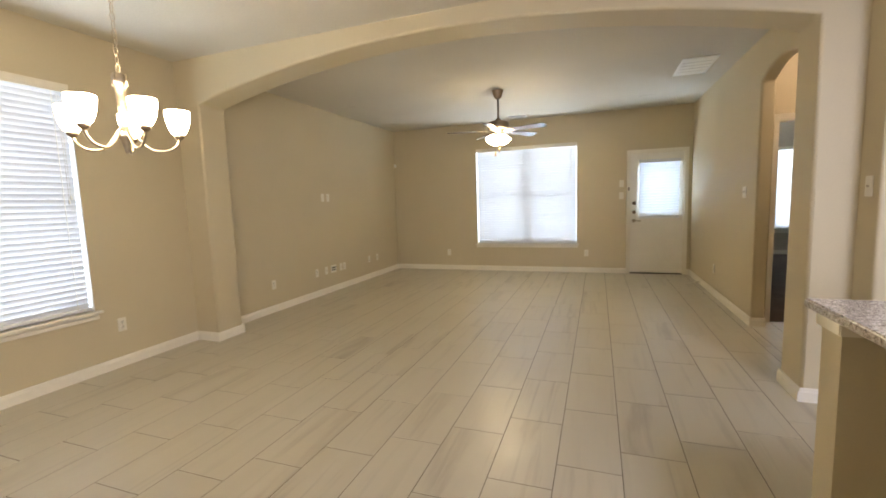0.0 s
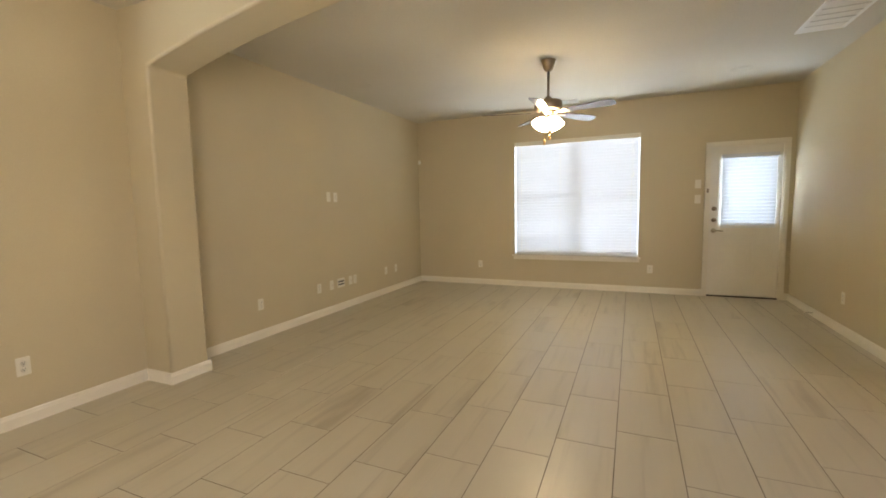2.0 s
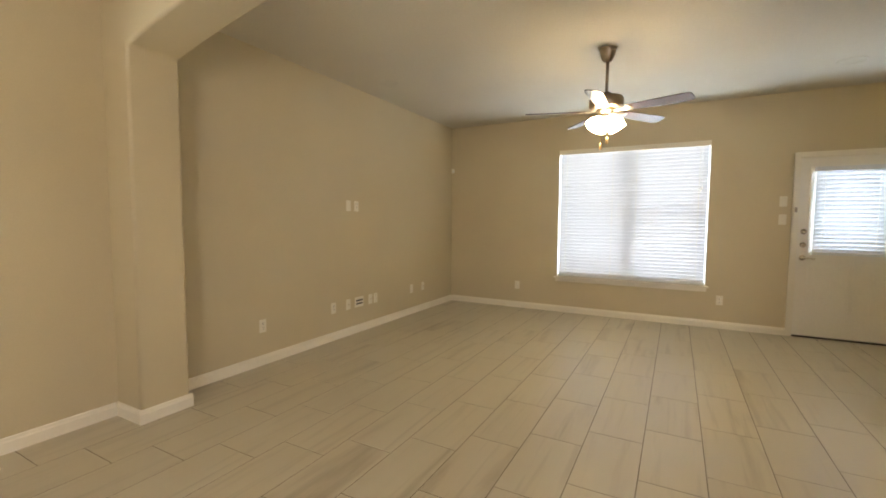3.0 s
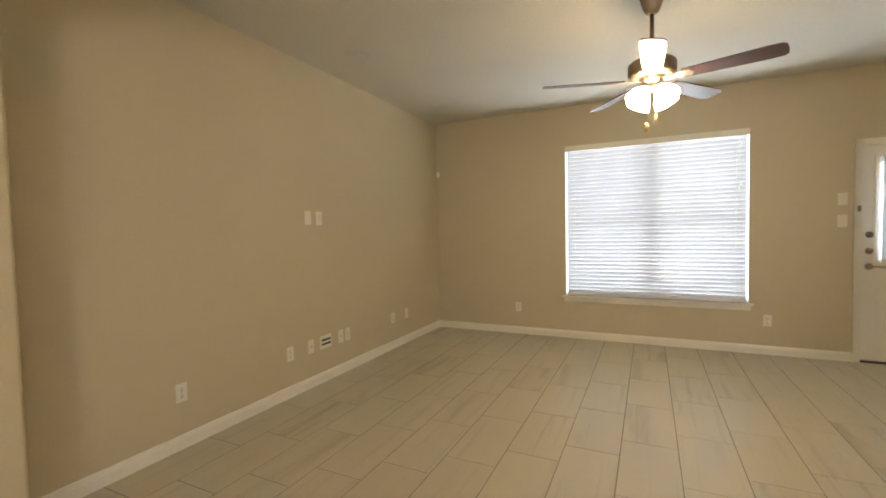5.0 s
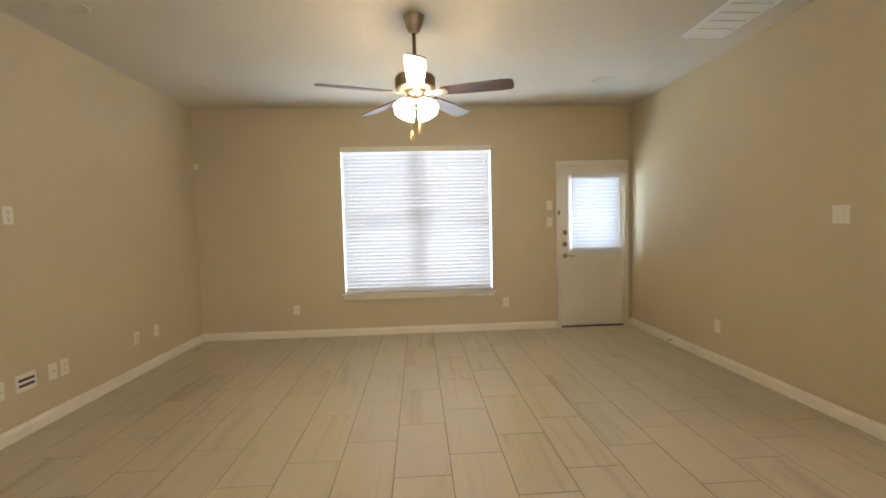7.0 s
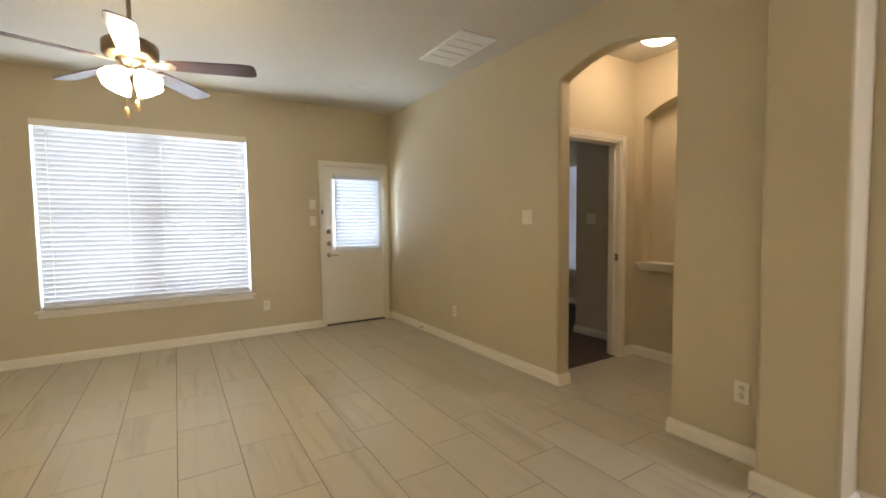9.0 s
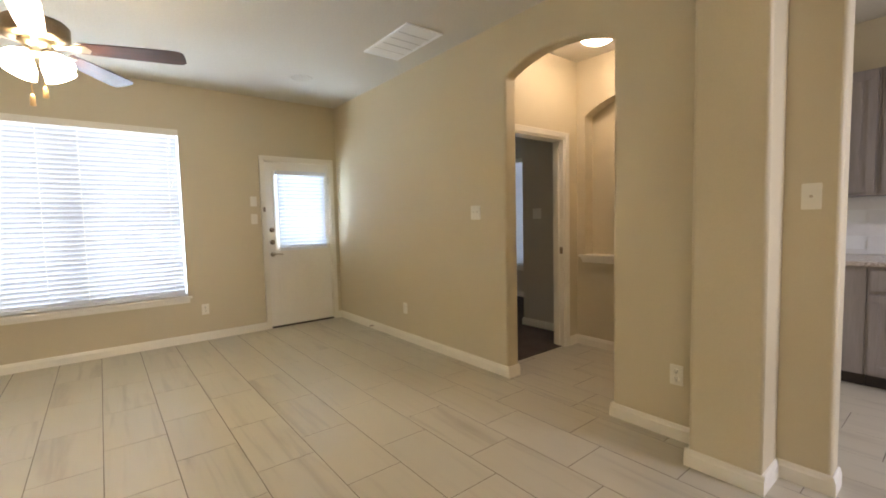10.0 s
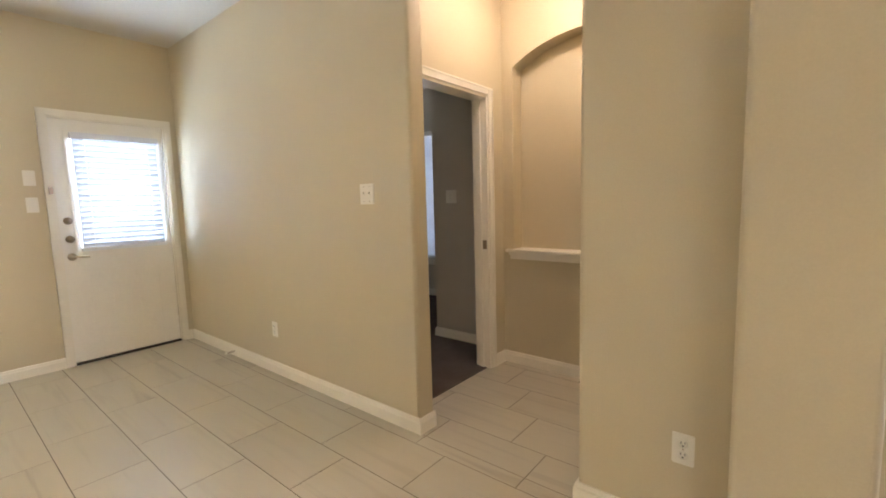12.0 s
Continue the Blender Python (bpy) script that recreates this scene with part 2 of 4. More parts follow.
def prism(bm, pts, axis, a, b):
    """Extrude a closed 2D outline along x, y or z from a to b."""
    def at(p, d):
        return (d, p[0], p[1]) if axis == "x" else (p[0], d, p[1]) if axis == "y" else (p[0], p[1], d)
    lo = [bm.verts.new(at(p, a)) for p in pts]
    hi = [bm.verts.new(at(p, b)) for p in pts]
    faces = [bm.faces.new(lo), bm.faces.new(hi[::-1])]
    for i in range(len(pts)):
        j = (i + 1) % len(pts)
        faces.append(bm.faces.new((lo[j], lo[i], hi[i], hi[j])))
    bmesh.ops.recalc_face_normals(bm, faces=faces)


def lathe(bm, prof, segs=24, cx=0.0, cy=0.0, m=None):
    rings = []
    for r, z in prof:
        ring = []
        for k in range(segs):
            a = 2 * math.pi * k / segs
            p = Vector((cx + r * math.cos(a), cy + r * math.sin(a), z))
            ring.append(bm.verts.new(m @ p if m else p))
        rings.append(ring)
    faces = []
    for lo, hi in zip(rings, rings[1:]):
        for k in range(segs):
            j = (k + 1) % segs
            faces.append(bm.faces.new((lo[k], lo[j], hi[j], hi[k])))
    for ring, r in ((rings[0], prof[0][0]), (rings[-1], prof[-1][0])):
        if r > 1e-4:
            faces.append(bm.faces.new(ring))
    bmesh.ops.recalc_face_normals(bm, faces=faces)
    for f in faces:
        f.smooth = len(f.verts) == 4


def tube(bm, pts, radius, segs=10):
    pts = [Vector(p) for p in pts]
    rings = []
    for i, p in enumerate(pts):
        d = (pts[min(i + 1, len(pts) - 1)] - pts[max(i - 1, 0)]).normalized()
        side = d.cross(Vector((0.123, 0.31, 0.94))).normalized()
        up = side.cross(d)
        rings.append([bm.verts.new(p + radius * (math.cos(2 * math.pi * k / segs) * side + math.sin(2 * math.pi * k / segs) * up)) for k in range(segs)])
    faces = []
    for lo, hi in zip(rings, rings[1:]):
        for k in range(segs):
            j = (k + 1) % segs
            faces.append(bm.faces.new((lo[k], lo[j], hi[j], hi[k])))
            faces[-1].smooth = True
    faces += [bm.faces.new(rings[0]), bm.faces.new(rings[-1])]
    bmesh.ops.recalc_face_normals(bm, faces=faces)


def made(name, bm, material):
    me = bpy.data.meshes.new(name)
    bm.to_mesh(me)
    bm.free()
    me.materials.append(material)
    return new(name, me)


def part(name, bm, material, parent, label=""):
    ob = made(name, bm, material)
    ob.parent = parent
    if label:
        ob["label"] = label
    return ob


def structure(name, bm, material, label):
    return tagged(made(name, bm, material), label, name.split("_")[0], kind="structure")


def thing(name, label, category, m=None, group="", kind=""):
    ob = tagged(new(name), label, category, group, kind)
    ob.empty_display_size = 0.1
    if m:
        ob.matrix_world = m
    return ob


def boxes(*rows, bevel=0.0):
    bm = bmesh.new()
    for r in rows:
        box(bm, *r, bevel=bevel)
    return bm


def arc(a, b, spring, rise, steps=24):
    """Points of a segmental arch from a to b."""
    half = (b - a) / 2
    radius = (half * half + rise * rise) / (2 * rise)
    out = []
    for i in range(steps + 1):
        u = -half + 2 * half * i / steps
        out.append((a + half + u, spring + rise - radius + math.sqrt(radius * radius - u * u)))
    return out


def rounded(bm, test, r=0.02):
    """Bullnose on the edges whose both ends pass the test."""
    es = [e for e in bm.edges if all(test(v.co) for v in e.verts) and len(e.link_faces) == 2 and e.calc_face_angle(0) > 0.8]
    made_faces = bmesh.ops.bevel(bm, geom=es, offset=r, segments=4, affect="EDGES", profile=0.5)["faces"]
    for f in made_faces:
        f.smooth = True
    return bm


# -- large structure --
T = 0.12
TE = 0.18
WX0, WX1, WZ0, WZ1 = -1.834, -0.020, 0.51, 2.28
DX0, DX1, DZ = 0.831, 1.647, 2.022
structure("ground", boxes((-60, -60, -0.5, 60, 60, -0.3)), GRASS, "green lawn around the house")
structure("floor_slab", boxes((XL - 0.3, YB - 0.3, -0.3, 5.0, 11.3, -0.012)), SOIL, "concrete slab under the tiles")
# far wall with window and door openings
bm = boxes((XL - TE, YF, 0, WX0, YF + TE, H), (WX0, YF, 0, WX1, YF + TE, WZ0), (WX0, YF, WZ1, WX1, YF + TE, H), (WX1, YF, 0, DX0, YF + TE, H),
           (DX0, YF, DZ, DX1, YF + TE, H), (DX1, YF, 0, XR + T, YF + TE, H))
structure("wall_far", bm, PAINT, "beige painted wall with a window and a back door")
# left wall with the dining window
LY0, LY1, LZ0, LZ1 = 0.55, 2.378, 0.53, 2.315
bm = boxes((XL - TE, YB, 0, XL, LY0, H), (XL - TE, LY0, 0, XL, LY1, LZ0), (XL - TE, LY0, LZ1, XL, LY1, H), (XL - TE, LY1, 0, XL, YF, H))
structure("wall_left", bm, PAINT, "beige painted wall with the dining window")
# right wall with the arched opening to the hall
AY0, AY1, ASP, ARISE = 4.14, 5.025, 2.335, 0.105
bm = bmesh.new()
prism(bm, [(3.095, 0), (AY0, 0)] + arc(AY0, AY1, ASP, ARISE) + [(AY1, 0), (YF, 0), (YF, H), (3.095, H)], "x", XR, XR + T)
rounded(bm, lambda p: p.y < 3.10 or AY0 - 0.001 < p.y < AY1 + 0.001)
structure("wall_right", bm, PAINT, "beige painted wall with an arched hall opening")
# beam with a shallow arch between two pilasters
PY0, PY1, PLX, PRX = 3.298, 3.605, -3.258, 1.524
bm = bmesh.new()
prism(bm, [(XL, 0), (PLX, 0)] + arc(PLX, PRX, 2.322, 0.295, 40) + [(PRX, 0), (XR, 0), (XR, H), (XL, H)], "y", PY0, PY1)
rounded(bm, lambda p: PLX - 0.001 < p.x < PRX + 0.001)
structure("wall_beam", bm, PAINT, "beige arched beam on two pilasters between dining and living room")
structure("ceiling", boxes((XL - TE, YB - T, H, 4.7, 11.3, H + 0.15)), CEIL, "textured off-white ceiling")
structure("wall_back", boxes((XL - T, YB - T, 0, 1.75, YB, H), (1.75, YB - T, 0, 3.65, YB, 0.6), (1.75, YB - T, 2.3, 3.65, YB, H), (3.65, YB - T, 0, 4.2, YB, H)), PAINT, "beige wall behind with an opening for added daylight")
# hall
HX, HY0, HY1 = 2.968, 3.95, 5.217
HD0, HD1, HDZ = 1.95, 2.766, 2.005
structure("wall_hall_south", boxes((XR + T, 3.45, 0, 4.7, HY0, H)), PAINT, "beige hall wall")
bm = boxes((XR + T, HY1, 0, HD0, HY1 + T, H), (HD0, HY1, HDZ, HD1, HY1 + T, H), (HD1, HY1, 0, HX + 0.3, HY1 + T, H))
structure("wall_hall_north", bm, PAINT, "beige hall wall with a bedroom doorway")
NY0, NY1, NSP, NR, ND, NZ = 4.10, 5.128, 2.222, 0.15, 0.13, 0.895
bm = boxes((HX, HY0, 0, HX + 0.3, NY0, H), (HX, NY1, 0, HX + 0.3, HY1, H), (HX, NY0, 0, HX + 0.3, NY1, NZ - 0.03), (HX + ND, NY0, NZ - 0.03, HX + 0.3, NY1, H))
prism(bm, [(NY0, H)] + arc(NY0, NY1, NSP, NR) + [(NY1, H)], "x", HX, HX + ND)
structure("wall_hall_niche", bm, PAINT, "beige hall wall with an arched niche")
# bedroom
structure("wall_bedroom_entry", boxes((3.15, HY1 + T, 0, 3.3, 6.07, H)), BEDPAINT, "grey painted bedroom wall")
bm = boxes((4.5, HY1 + T, 0, 4.62, 6.75, H), (4.5, 6.75, 0, 4.62, 8.45, 0.5), (4.5, 6.75, 2.2, 4.62, 8.45, H), (4.5, 8.45, 0, 4.62, 10.9, H))
structure("wall_bedroom_east", bm, BEDPAINT, "grey painted bedroom wall with a window")
bm = boxes((XR + T, 10.9, 0, 3.1, 11.02, H), (3.1, 10.9, 0, 4.4, 11.02, 0.52), (3.1, 10.9, 2.22, 4.4, 11.02, H), (4.4, 10.9, 0, 4.62, 11.02, H))
structure("wall_bedroom_far", bm, BEDPAINT, "grey painted bedroom wall with a window")
structure("wall_bedroom_west", boxes((XR + T, YF + T, 0, XR + 2 * T, 10.9, H), (XR + T, HY1 + T, 0, XR + T + 0.01, YF + T, H)), BEDPAINT, "grey painted bedroom wall")
structure("wall_bedroom_south", boxes((3.3, HY1 + T + 0.3, 0, 4.5, HY1 + 0.54, H)), BEDPAINT, "grey painted bedroom wall")
structure("carpet", boxes((XR + T, HY1 + 0.03, -0.01, 4.5, 10.9, 0.006)), CARPET, "dark brown bedroom carpet")
# kitchen
KX = 4.09
structure("wall_kitchen_east", boxes((KX, YB - T, 0, KX + T, 3.45, H)), PAINT, "beige kitchen wall")


# -- trim --
def baseboard(p0, p1, nx, ny):
    """A baseboard run with a stepped top, standing off a wall in the direction (nx, ny)."""
    bm = bmesh.new()
    prof = [(0, 0), (0.015, 0), (0.015, 0.062), (0.011, 0.070), (0.009, 0.082), (0.004, 0.088), (0, 0.088)]
    lo = [bm.verts.new((p0[0] + nx * d, p0[1] + ny * d, z)) for d, z in prof]
    hi = [bm.verts.new((p1[0] + nx * d, p1[1] + ny * d, z)) for d, z in prof]
    faces = [bm.faces.new(lo), bm.faces.new(hi[::-1])]
    for i in range(len(prof)):
        j = (i + 1) % len(prof)
        faces.append(bm.faces.new((lo[i], lo[j], hi[j], hi[i])))
    bmesh.ops.recalc_face_normals(bm, faces=faces)
    structure("baseboard", bm, TRIM, "white painted baseboard")


g = 0.015
CW = 0.052
for p0, p1, nx, ny in (((XL, YB), (XL, PY0 - g), 1, 0), ((XL, PY0), (PLX, PY0), 0, -1), ((PLX, PY0 - g), (PLX, PY1 + g), 1, 0), ((XL, PY1), (PLX, PY1), 0, 1),
                       ((XL, PY1 + g), (XL, YF - g), 1, 0), ((XL, YF), (DX0 - CW, YF), 0, -1), ((DX1 + CW, YF), (XR - g, YF), 0, -1),
                       ((XR, AY1), (XR, YF), -1, 0), ((XR - g, AY1), (XR + T, AY1), 0, -1), ((XR, PY1 + g), (XR, AY0), -1, 0), ((XR - g, AY0), (XR + T, AY0), 0, 1),
                       ((PRX, PY1), (XR, PY1), 0, 1), ((PRX, PY0 - g), (PRX, PY1 + g), -1, 0), ((PRX, PY0), (XR - g, PY0), 0, -1), ((XR, 3.095), (XR, PY0), -1, 0),
                       ((XR - g, 3.095), (XR + T, 3.095), 0, -1), ((HX, HY0), (HX, HY1), -1, 0), ((HD1 + CW, HY1), (HX - g, HY1), 0, -1), ((XR + T, HY0), (HX, HY0), 0, 1),
                       ((3.15, HY1 + T), (3.15, 6.07), -1, 0), ((3.15 - g, 6.07), (3.3, 6.07), 0, 1), ((XR + 2 * T, 10.9), (4.5, 10.9), 0, -1), ((4.5, 6.0), (4.5, 10.9), -1, 0)):
    baseboard(p0, p1, nx, ny)


# -- windows --
def window_fill(name, w, h, m, label):
    """Frame, mullion, sashes, panes, sill and apron of a twin single-hung window. Local x along, y outward, z up; origin at the opening's lower left on the room face."""
    win = thing(name, label, "window", m, kind="structure")
    f = 0.045
    part("window_frame", boxes((0, 0.12, 0, f, 0.17, h), (w - f, 0.12, 0, w, 0.17, h), (f, 0.12, 0, w - f, 0.17, f), (f, 0.12, h - f, w - f, 0.17, h)), VINYL, win)
    part("mullion", boxes((w / 2 - 0.05, 0.116, f, w / 2 + 0.05, 0.173, h - f), bevel=0.004), VINYL, win)
    for a, b in ((f, w / 2 - 0.05), (w / 2 + 0.05, w - f)):
        part("meeting_rail", boxes((a, 0.124, h * 0.49 - 0.02, b, 0.165, h * 0.49 + 0.02), bevel=0.003), VINYL, win)
        for z0, z1 in ((f, h * 0.49 - 0.02), (h * 0.49 + 0.02, h - f)):
            pane = part("pane", boxes((a, 0.144, z0, b, 0.148, z1)), GLASS, win)
            pane.visible_shadow = False
    # white strips put the daylight glare into the colour of the beige reveals
    for x in (0.0, w - 0.004):
        part("jamb_glare_strip", boxes((x, 0.002, 0.0, x + 0.004, 0.118, h)), VINYL, win)
    bm = boxes((-0.035, -0.055, -0.022, w + 0.035, 0.0, 0.0), (0.0, 0.0, -0.022, w, 0.12, 0.0), bevel=0.005)
    part("window_sill", bm, TRIM, win)
    part("apron", boxes((-0.015, -0.012, -0.038, w + 0.015, 0.0, -0.023), (-0.015, -0.024, -0.070, w + 0.015, 0.0, -0.038), bevel=0.003), TRIM, win)
    return win


def slat_mesh(w, depth):
    bm = bmesh.new()
    rows = []
    for i in range(6):
        u = -0.5 + i / 5
        arch = 0.0028 * (1 - 4 * u * u)
        rows.append([(x, u * depth, arch) for x in (0, w)])
    top = [[bm.verts.new((x, y, z + 0.0013)) for x, y, z in r] for r in rows]
    low = [[bm.verts.new((x, y, z - 0.0013)) for x, y, z in r] for r in rows]
    fs = []
    for i in range(5):
        fs.append(bm.faces.new((top[i][0], top[i][1], top[i + 1][1], top[i + 1][0])))
        fs.append(bm.faces.new((low[i][0], low[i + 1][0], low[i + 1][1], low[i][1])))
        for s in (0, 1):
            fs.append(bm.faces.new((top[i][s], top[i + 1][s], low[i + 1][s], low[i][s])))
    for i in (0, 5):
        fs.append(bm.faces.new((top[i][0], low[i][0], low[i][1], top[i][1])))
    bmesh.ops.recalc_face_normals(bm, faces=fs)
    me = bpy.data.meshes.new("slat")
    bm.to_mesh(me)
    bm.free()
    me.materials.append(SLAT)
    return me


def blind(w, h, m, label, depth=0.0508, pitch=0.0445, tilt=66, y=0.036, valance=True, cord_drop=0.55):
    """A horizontal blind: head rail, slats, bottom rail, ladder cords. Same local frame as the window."""
    b = thing("window_blind", label, "blind", m)
    part("head_rail", boxes((0.006, y - 0.028, h - 0.05, w - 0.006, y + 0.028, h - 0.002), bevel=0.004), SLAT, b)
    if valance:
        part("valance", boxes((0.002, y - 0.045, h - 0.066, w - 0.002, y - 0.034, h - 0.002), (0.002, y - 0.048, h - 0.014, w - 0.002, y - 0.045, h - 0.002), bevel=0.002), TRIM, b, "flat white valance board")
    me = slat_mesh(w - 0.036, depth)
    n = round((h - 0.115) / pitch)
    pitch = (h - 0.115) / n
    for k in range(n + 1):
        s = new("slat", me)
        s.parent = b
        s.matrix_local = pose(0.018, y, h - 0.068 - k * pitch, -tilt + 0.3 * math.sin(k * 2.7), 0, 0)
    part("bottom_rail", boxes((0.008, y - 0.022, 0.006, w - 0.008, y + 0.022, 0.032), bevel=0.004), VINYL, b)
    for u in ((0.06, 0.39, 0.55, 0.94) if w > 1 else (0.15, 0.85)):
        x = w * u
        part("ladder_cord", boxes((x - 0.002, y - 0.022, 0.02, x + 0.002, y - 0.0205, h - 0.05), (x - 0.002, y + 0.0205, 0.02, x + 0.002, y + 0.022, h - 0.05)), PLASTIC, b)
    if valance:
        for x, drop in ((w - 0.078, cord_drop), (w - 0.092, cord_drop + 0.03)):
            bm = bmesh.new()
            tube(bm, [(x, y - 0.05, h - 0.06), (x, y - 0.051, h - 0.3), (x, y - 0.05, h - drop)], 0.0012, 6)
            cord = part("lift_cord", bm, PLASTIC, b)
            bm = bmesh.new()
            lathe(bm, [(0.0015, h - drop + 0.004), (0.005, h - drop - 0.006), (0.0075, h - drop - 0.03), (0.0065, h - drop - 0.034), (0.0, h - drop - 0.034)], 12, x, y - 0.05)
            part("tassel", bm, PLASTIC, cord, "small white cord tassel")
    return b


far_m = pose(WX0, YF, WZ0)
window_fill("window_1", WX1 - WX0, WZ1 - WZ0, far_m, "white twin window above a painted sill")
blind(WX1 - WX0, WZ1 - WZ0, far_m, "closed white slatted blind in the living room window")
left_m = pose(XL, LY0, LZ0, 0, 0, 90)
window_fill("window_2", LY1 - LY0, LZ1 - LZ0, left_m, "white twin window above a painted sill")
blind(LY1 - LY0, LZ1 - LZ0, left_m, "closed white slatted blind in the dining window", cord_drop=0.85)
bed_m = pose(3.1, 10.9, 0.52)
window_fill("window_3", 1.3, 1.7, bed_m, "bedroom window above a painted sill")
blind(1.3, 1.7, bed_m, "closed white slatted blind in the bedroom window")
side_m = pose(4.5, 8.45, 0.5, 0, 0, -90)
window_fill("window_4", 1.7, 1.7, side_m, "bedroom side window above a painted sill")
blind(1.7, 1.7, side_m, "closed white slatted blind in the bedroom side window")
# unseen window, added behind to let in cool light
kw = thing("unseen_window", "unseen window added in the wall behind", "window", pose(1.75, YB, 0.6), kind="structure")
part("window_frame", boxes((0, -0.1, 0, 0.05, -0.04, 1.7), (1.85, -0.1, 0, 1.9, -0.04, 1.7), (0.05, -0.1, 0, 1.85, -0.04, 0.05), (0.05, -0.1, 1.65, 1.85, -0.04, 1.7)), VINYL, kw)


# -- doors --
def casing(name, x0, x1, top, m, label):
    """Three casing boards with a back band round a doorway. Local x along, y into the room is negative."""
    c = thing(name, label, "door trim", m, kind="structure")
    w = CW
    part("casing_side", boxes((x0 - w, -0.014, 0, x0, 0, top + w), (x0 - w, -0.020, 0, x0 - w + 0.016, -0.014, top + w), bevel=0.003), TRIM, c)
    part("casing_side", boxes((x1, -0.014, 0, x1 + w, 0, top + w), (x1 + w - 0.016, -0.020, 0, x1 + w, -0.014, top + w), bevel=0.003), TRIM, c)
    part("casing_head", boxes((x0, -0.014, top, x1, 0, top + w), (x0 - w + 0.016, -0.020, top + w - 0.016, x1 + w - 0.016, -0.0142, top + w), bevel=0.003), TRIM, c)
    return c


def rect_ring(bm, x0, z0, x1, z1, w, y0, y1):
    for r in ((x0, z0, x1, z0 + w), (x0, z1 - w, x1, z1), (x0, z0 + w, x0 + w, z1 - w), (x1 - w, z0 + w, x1, z1 - w)):
        box(bm, r[0], y0, r[1], r[2], y1, r[3], bevel=0.004)


casing("door_trim_1", DX0, DX1, DZ, pose(0, YF, 0), "white painted casing round the back door")
casing("door_trim_2", HD0, HD1, HDZ, pose(0, HY1, 0), "white painted casing round the bedroom doorway")
structure("door_jamb", boxes((DX0, YF + 0.002, 0, DX0 + 0.012, YF + T, DZ), (DX1 - 0.012, YF + 0.002, 0, DX1, YF + T, DZ), (DX0 + 0.012, YF + 0.002, DZ - 0.012, DX1 - 0.012, YF + T, DZ)), TRIM, "white painted door jamb")
hj = thing("door_jamb_hall", "white painted jamb of the bedroom doorway", "door jamb", kind="structure")
part("jamb_side", boxes((HD1 - 0.018, HY1 - 0.002, 0, HD1, HY1 + T + 0.002, HDZ), (HD1 - 0.03, HY1 + 0.05, 0, HD1 - 0.018, HY1 + 0.085, HDZ - 0.018)), TRIM, hj)
part("jamb_side", boxes((HD0, HY1 - 0.002, 0, HD0 + 0.018, HY1 + T + 0.002, HDZ)), TRIM, hj)
part("jamb_head", boxes((HD0 + 0.018, HY1 - 0.002, HDZ - 0.018, HD1 - 0.018, HY1 + T + 0.002, HDZ)), TRIM, hj)
part("strike_plate", boxes((HD1 - 0.0205, HY1 + 0.012, 0.91, HD1 - 0.018, HY1 + 0.045, 0.975)), BRONZE, hj, "dark metal strike plate")

door = thing("door_1", "closed white half-glass back door with small blind", "door", pose(0, YF, 0), kind="structure")
d0, d1, yd = DX0 + 0.014, DX1 - 0.014, 0.02
gx0, gx1, gz0, gz1 = d0 + 0.16, d1 - 0.085, 0.985, 1.875
part("slab", boxes((d0, yd, 0.018, gx0, yd + 0.044, DZ - 0.014), (gx1, yd, 0.018, d1, yd + 0.044, DZ - 0.014), (gx0, yd, 0.018, gx1, yd + 0.044, gz0), (gx0, yd, gz1, gx1, yd + 0.044, DZ - 0.014)), DOORPAINT, door)
bm = bmesh.new()
rect_ring(bm, gx0 - 0.075, gz0 - 0.045, gx1 + 0.06, gz1 + 0.045, 0.036, yd - 0.012, yd + 0.002)
part("lite_frame", bm, DOORPAINT, door)
pane = part("pane", boxes((gx0, yd + 0.02, gz0, gx1, yd + 0.025, gz1)), GLASS, door)
pane.visible_shadow = False
for a, b in ((d0 + 0.11, d0 + 0.33), (d1 - 0.33, d1 - 0.11)):
    bm = bmesh.new()
    rect_ring(bm, a, 0.25, b, 0.80, 0.024, yd - 0.006, yd + 0.001)
    box(bm, a + 0.045, yd - 0.005, 0.29, b - 0.04, yd + 0.001, 0.76, bevel=0.004)
    part("raised_panel", bm, DOORPAINT, door)
part("threshold", boxes((DX0 + 0.012, -0.01, 0.002, DX1 - 0.012, T, 0.017), bevel=0.002), TOEKICK, door, "dark metal threshold")
for z, r in ((1.195, 0.030), (1.045, 0.030)):
    bm = bmesh.new()
    lathe(bm, [(r, 0), (r, 0.008), (r * 0.75, 0.016), (r * 0.55, 0.022), (r * 0.5, 0.030), (0.0, 0.032)], 20, m=Matrix.Translation((d0 + 0.055, yd, z)) @ pose(0, 0, 0, 90))
    part("deadbolt", bm, BRONZE, door, "dark metal deadbolt")
bm = bmesh.new()
lathe(bm, [(0.031, 0), (0.031, 0.008), (0.014, 0.014), (0.012, 0.042), (0.016, 0.05), (0.0, 0.052)], 20, m=Matrix.Translation((d0 + 0.055, yd, 0.9)) @ pose(0, 0, 0, 90))
tube(bm, [(d0 + 0.055, yd - 0.045, 0.9), (d0 + 0.09, yd - 0.048, 0.902), (d0 + 0.14, yd - 0.044, 0.897), (d0 + 0.162, yd - 0.042, 0.894)], 0.009)
part("lever_handle", bm, NICKEL, door, "satin metal lever handle")
for z in (0.3, 1.05, 1.8):
    bm = bmesh.new()
    tube(bm, [(d1 + 0.007, yd - 0.008, z - 0.05), (d1 + 0.007, yd - 0.008, z + 0.05)], 0.007)
    part("hinge", bm, NICKEL, door)
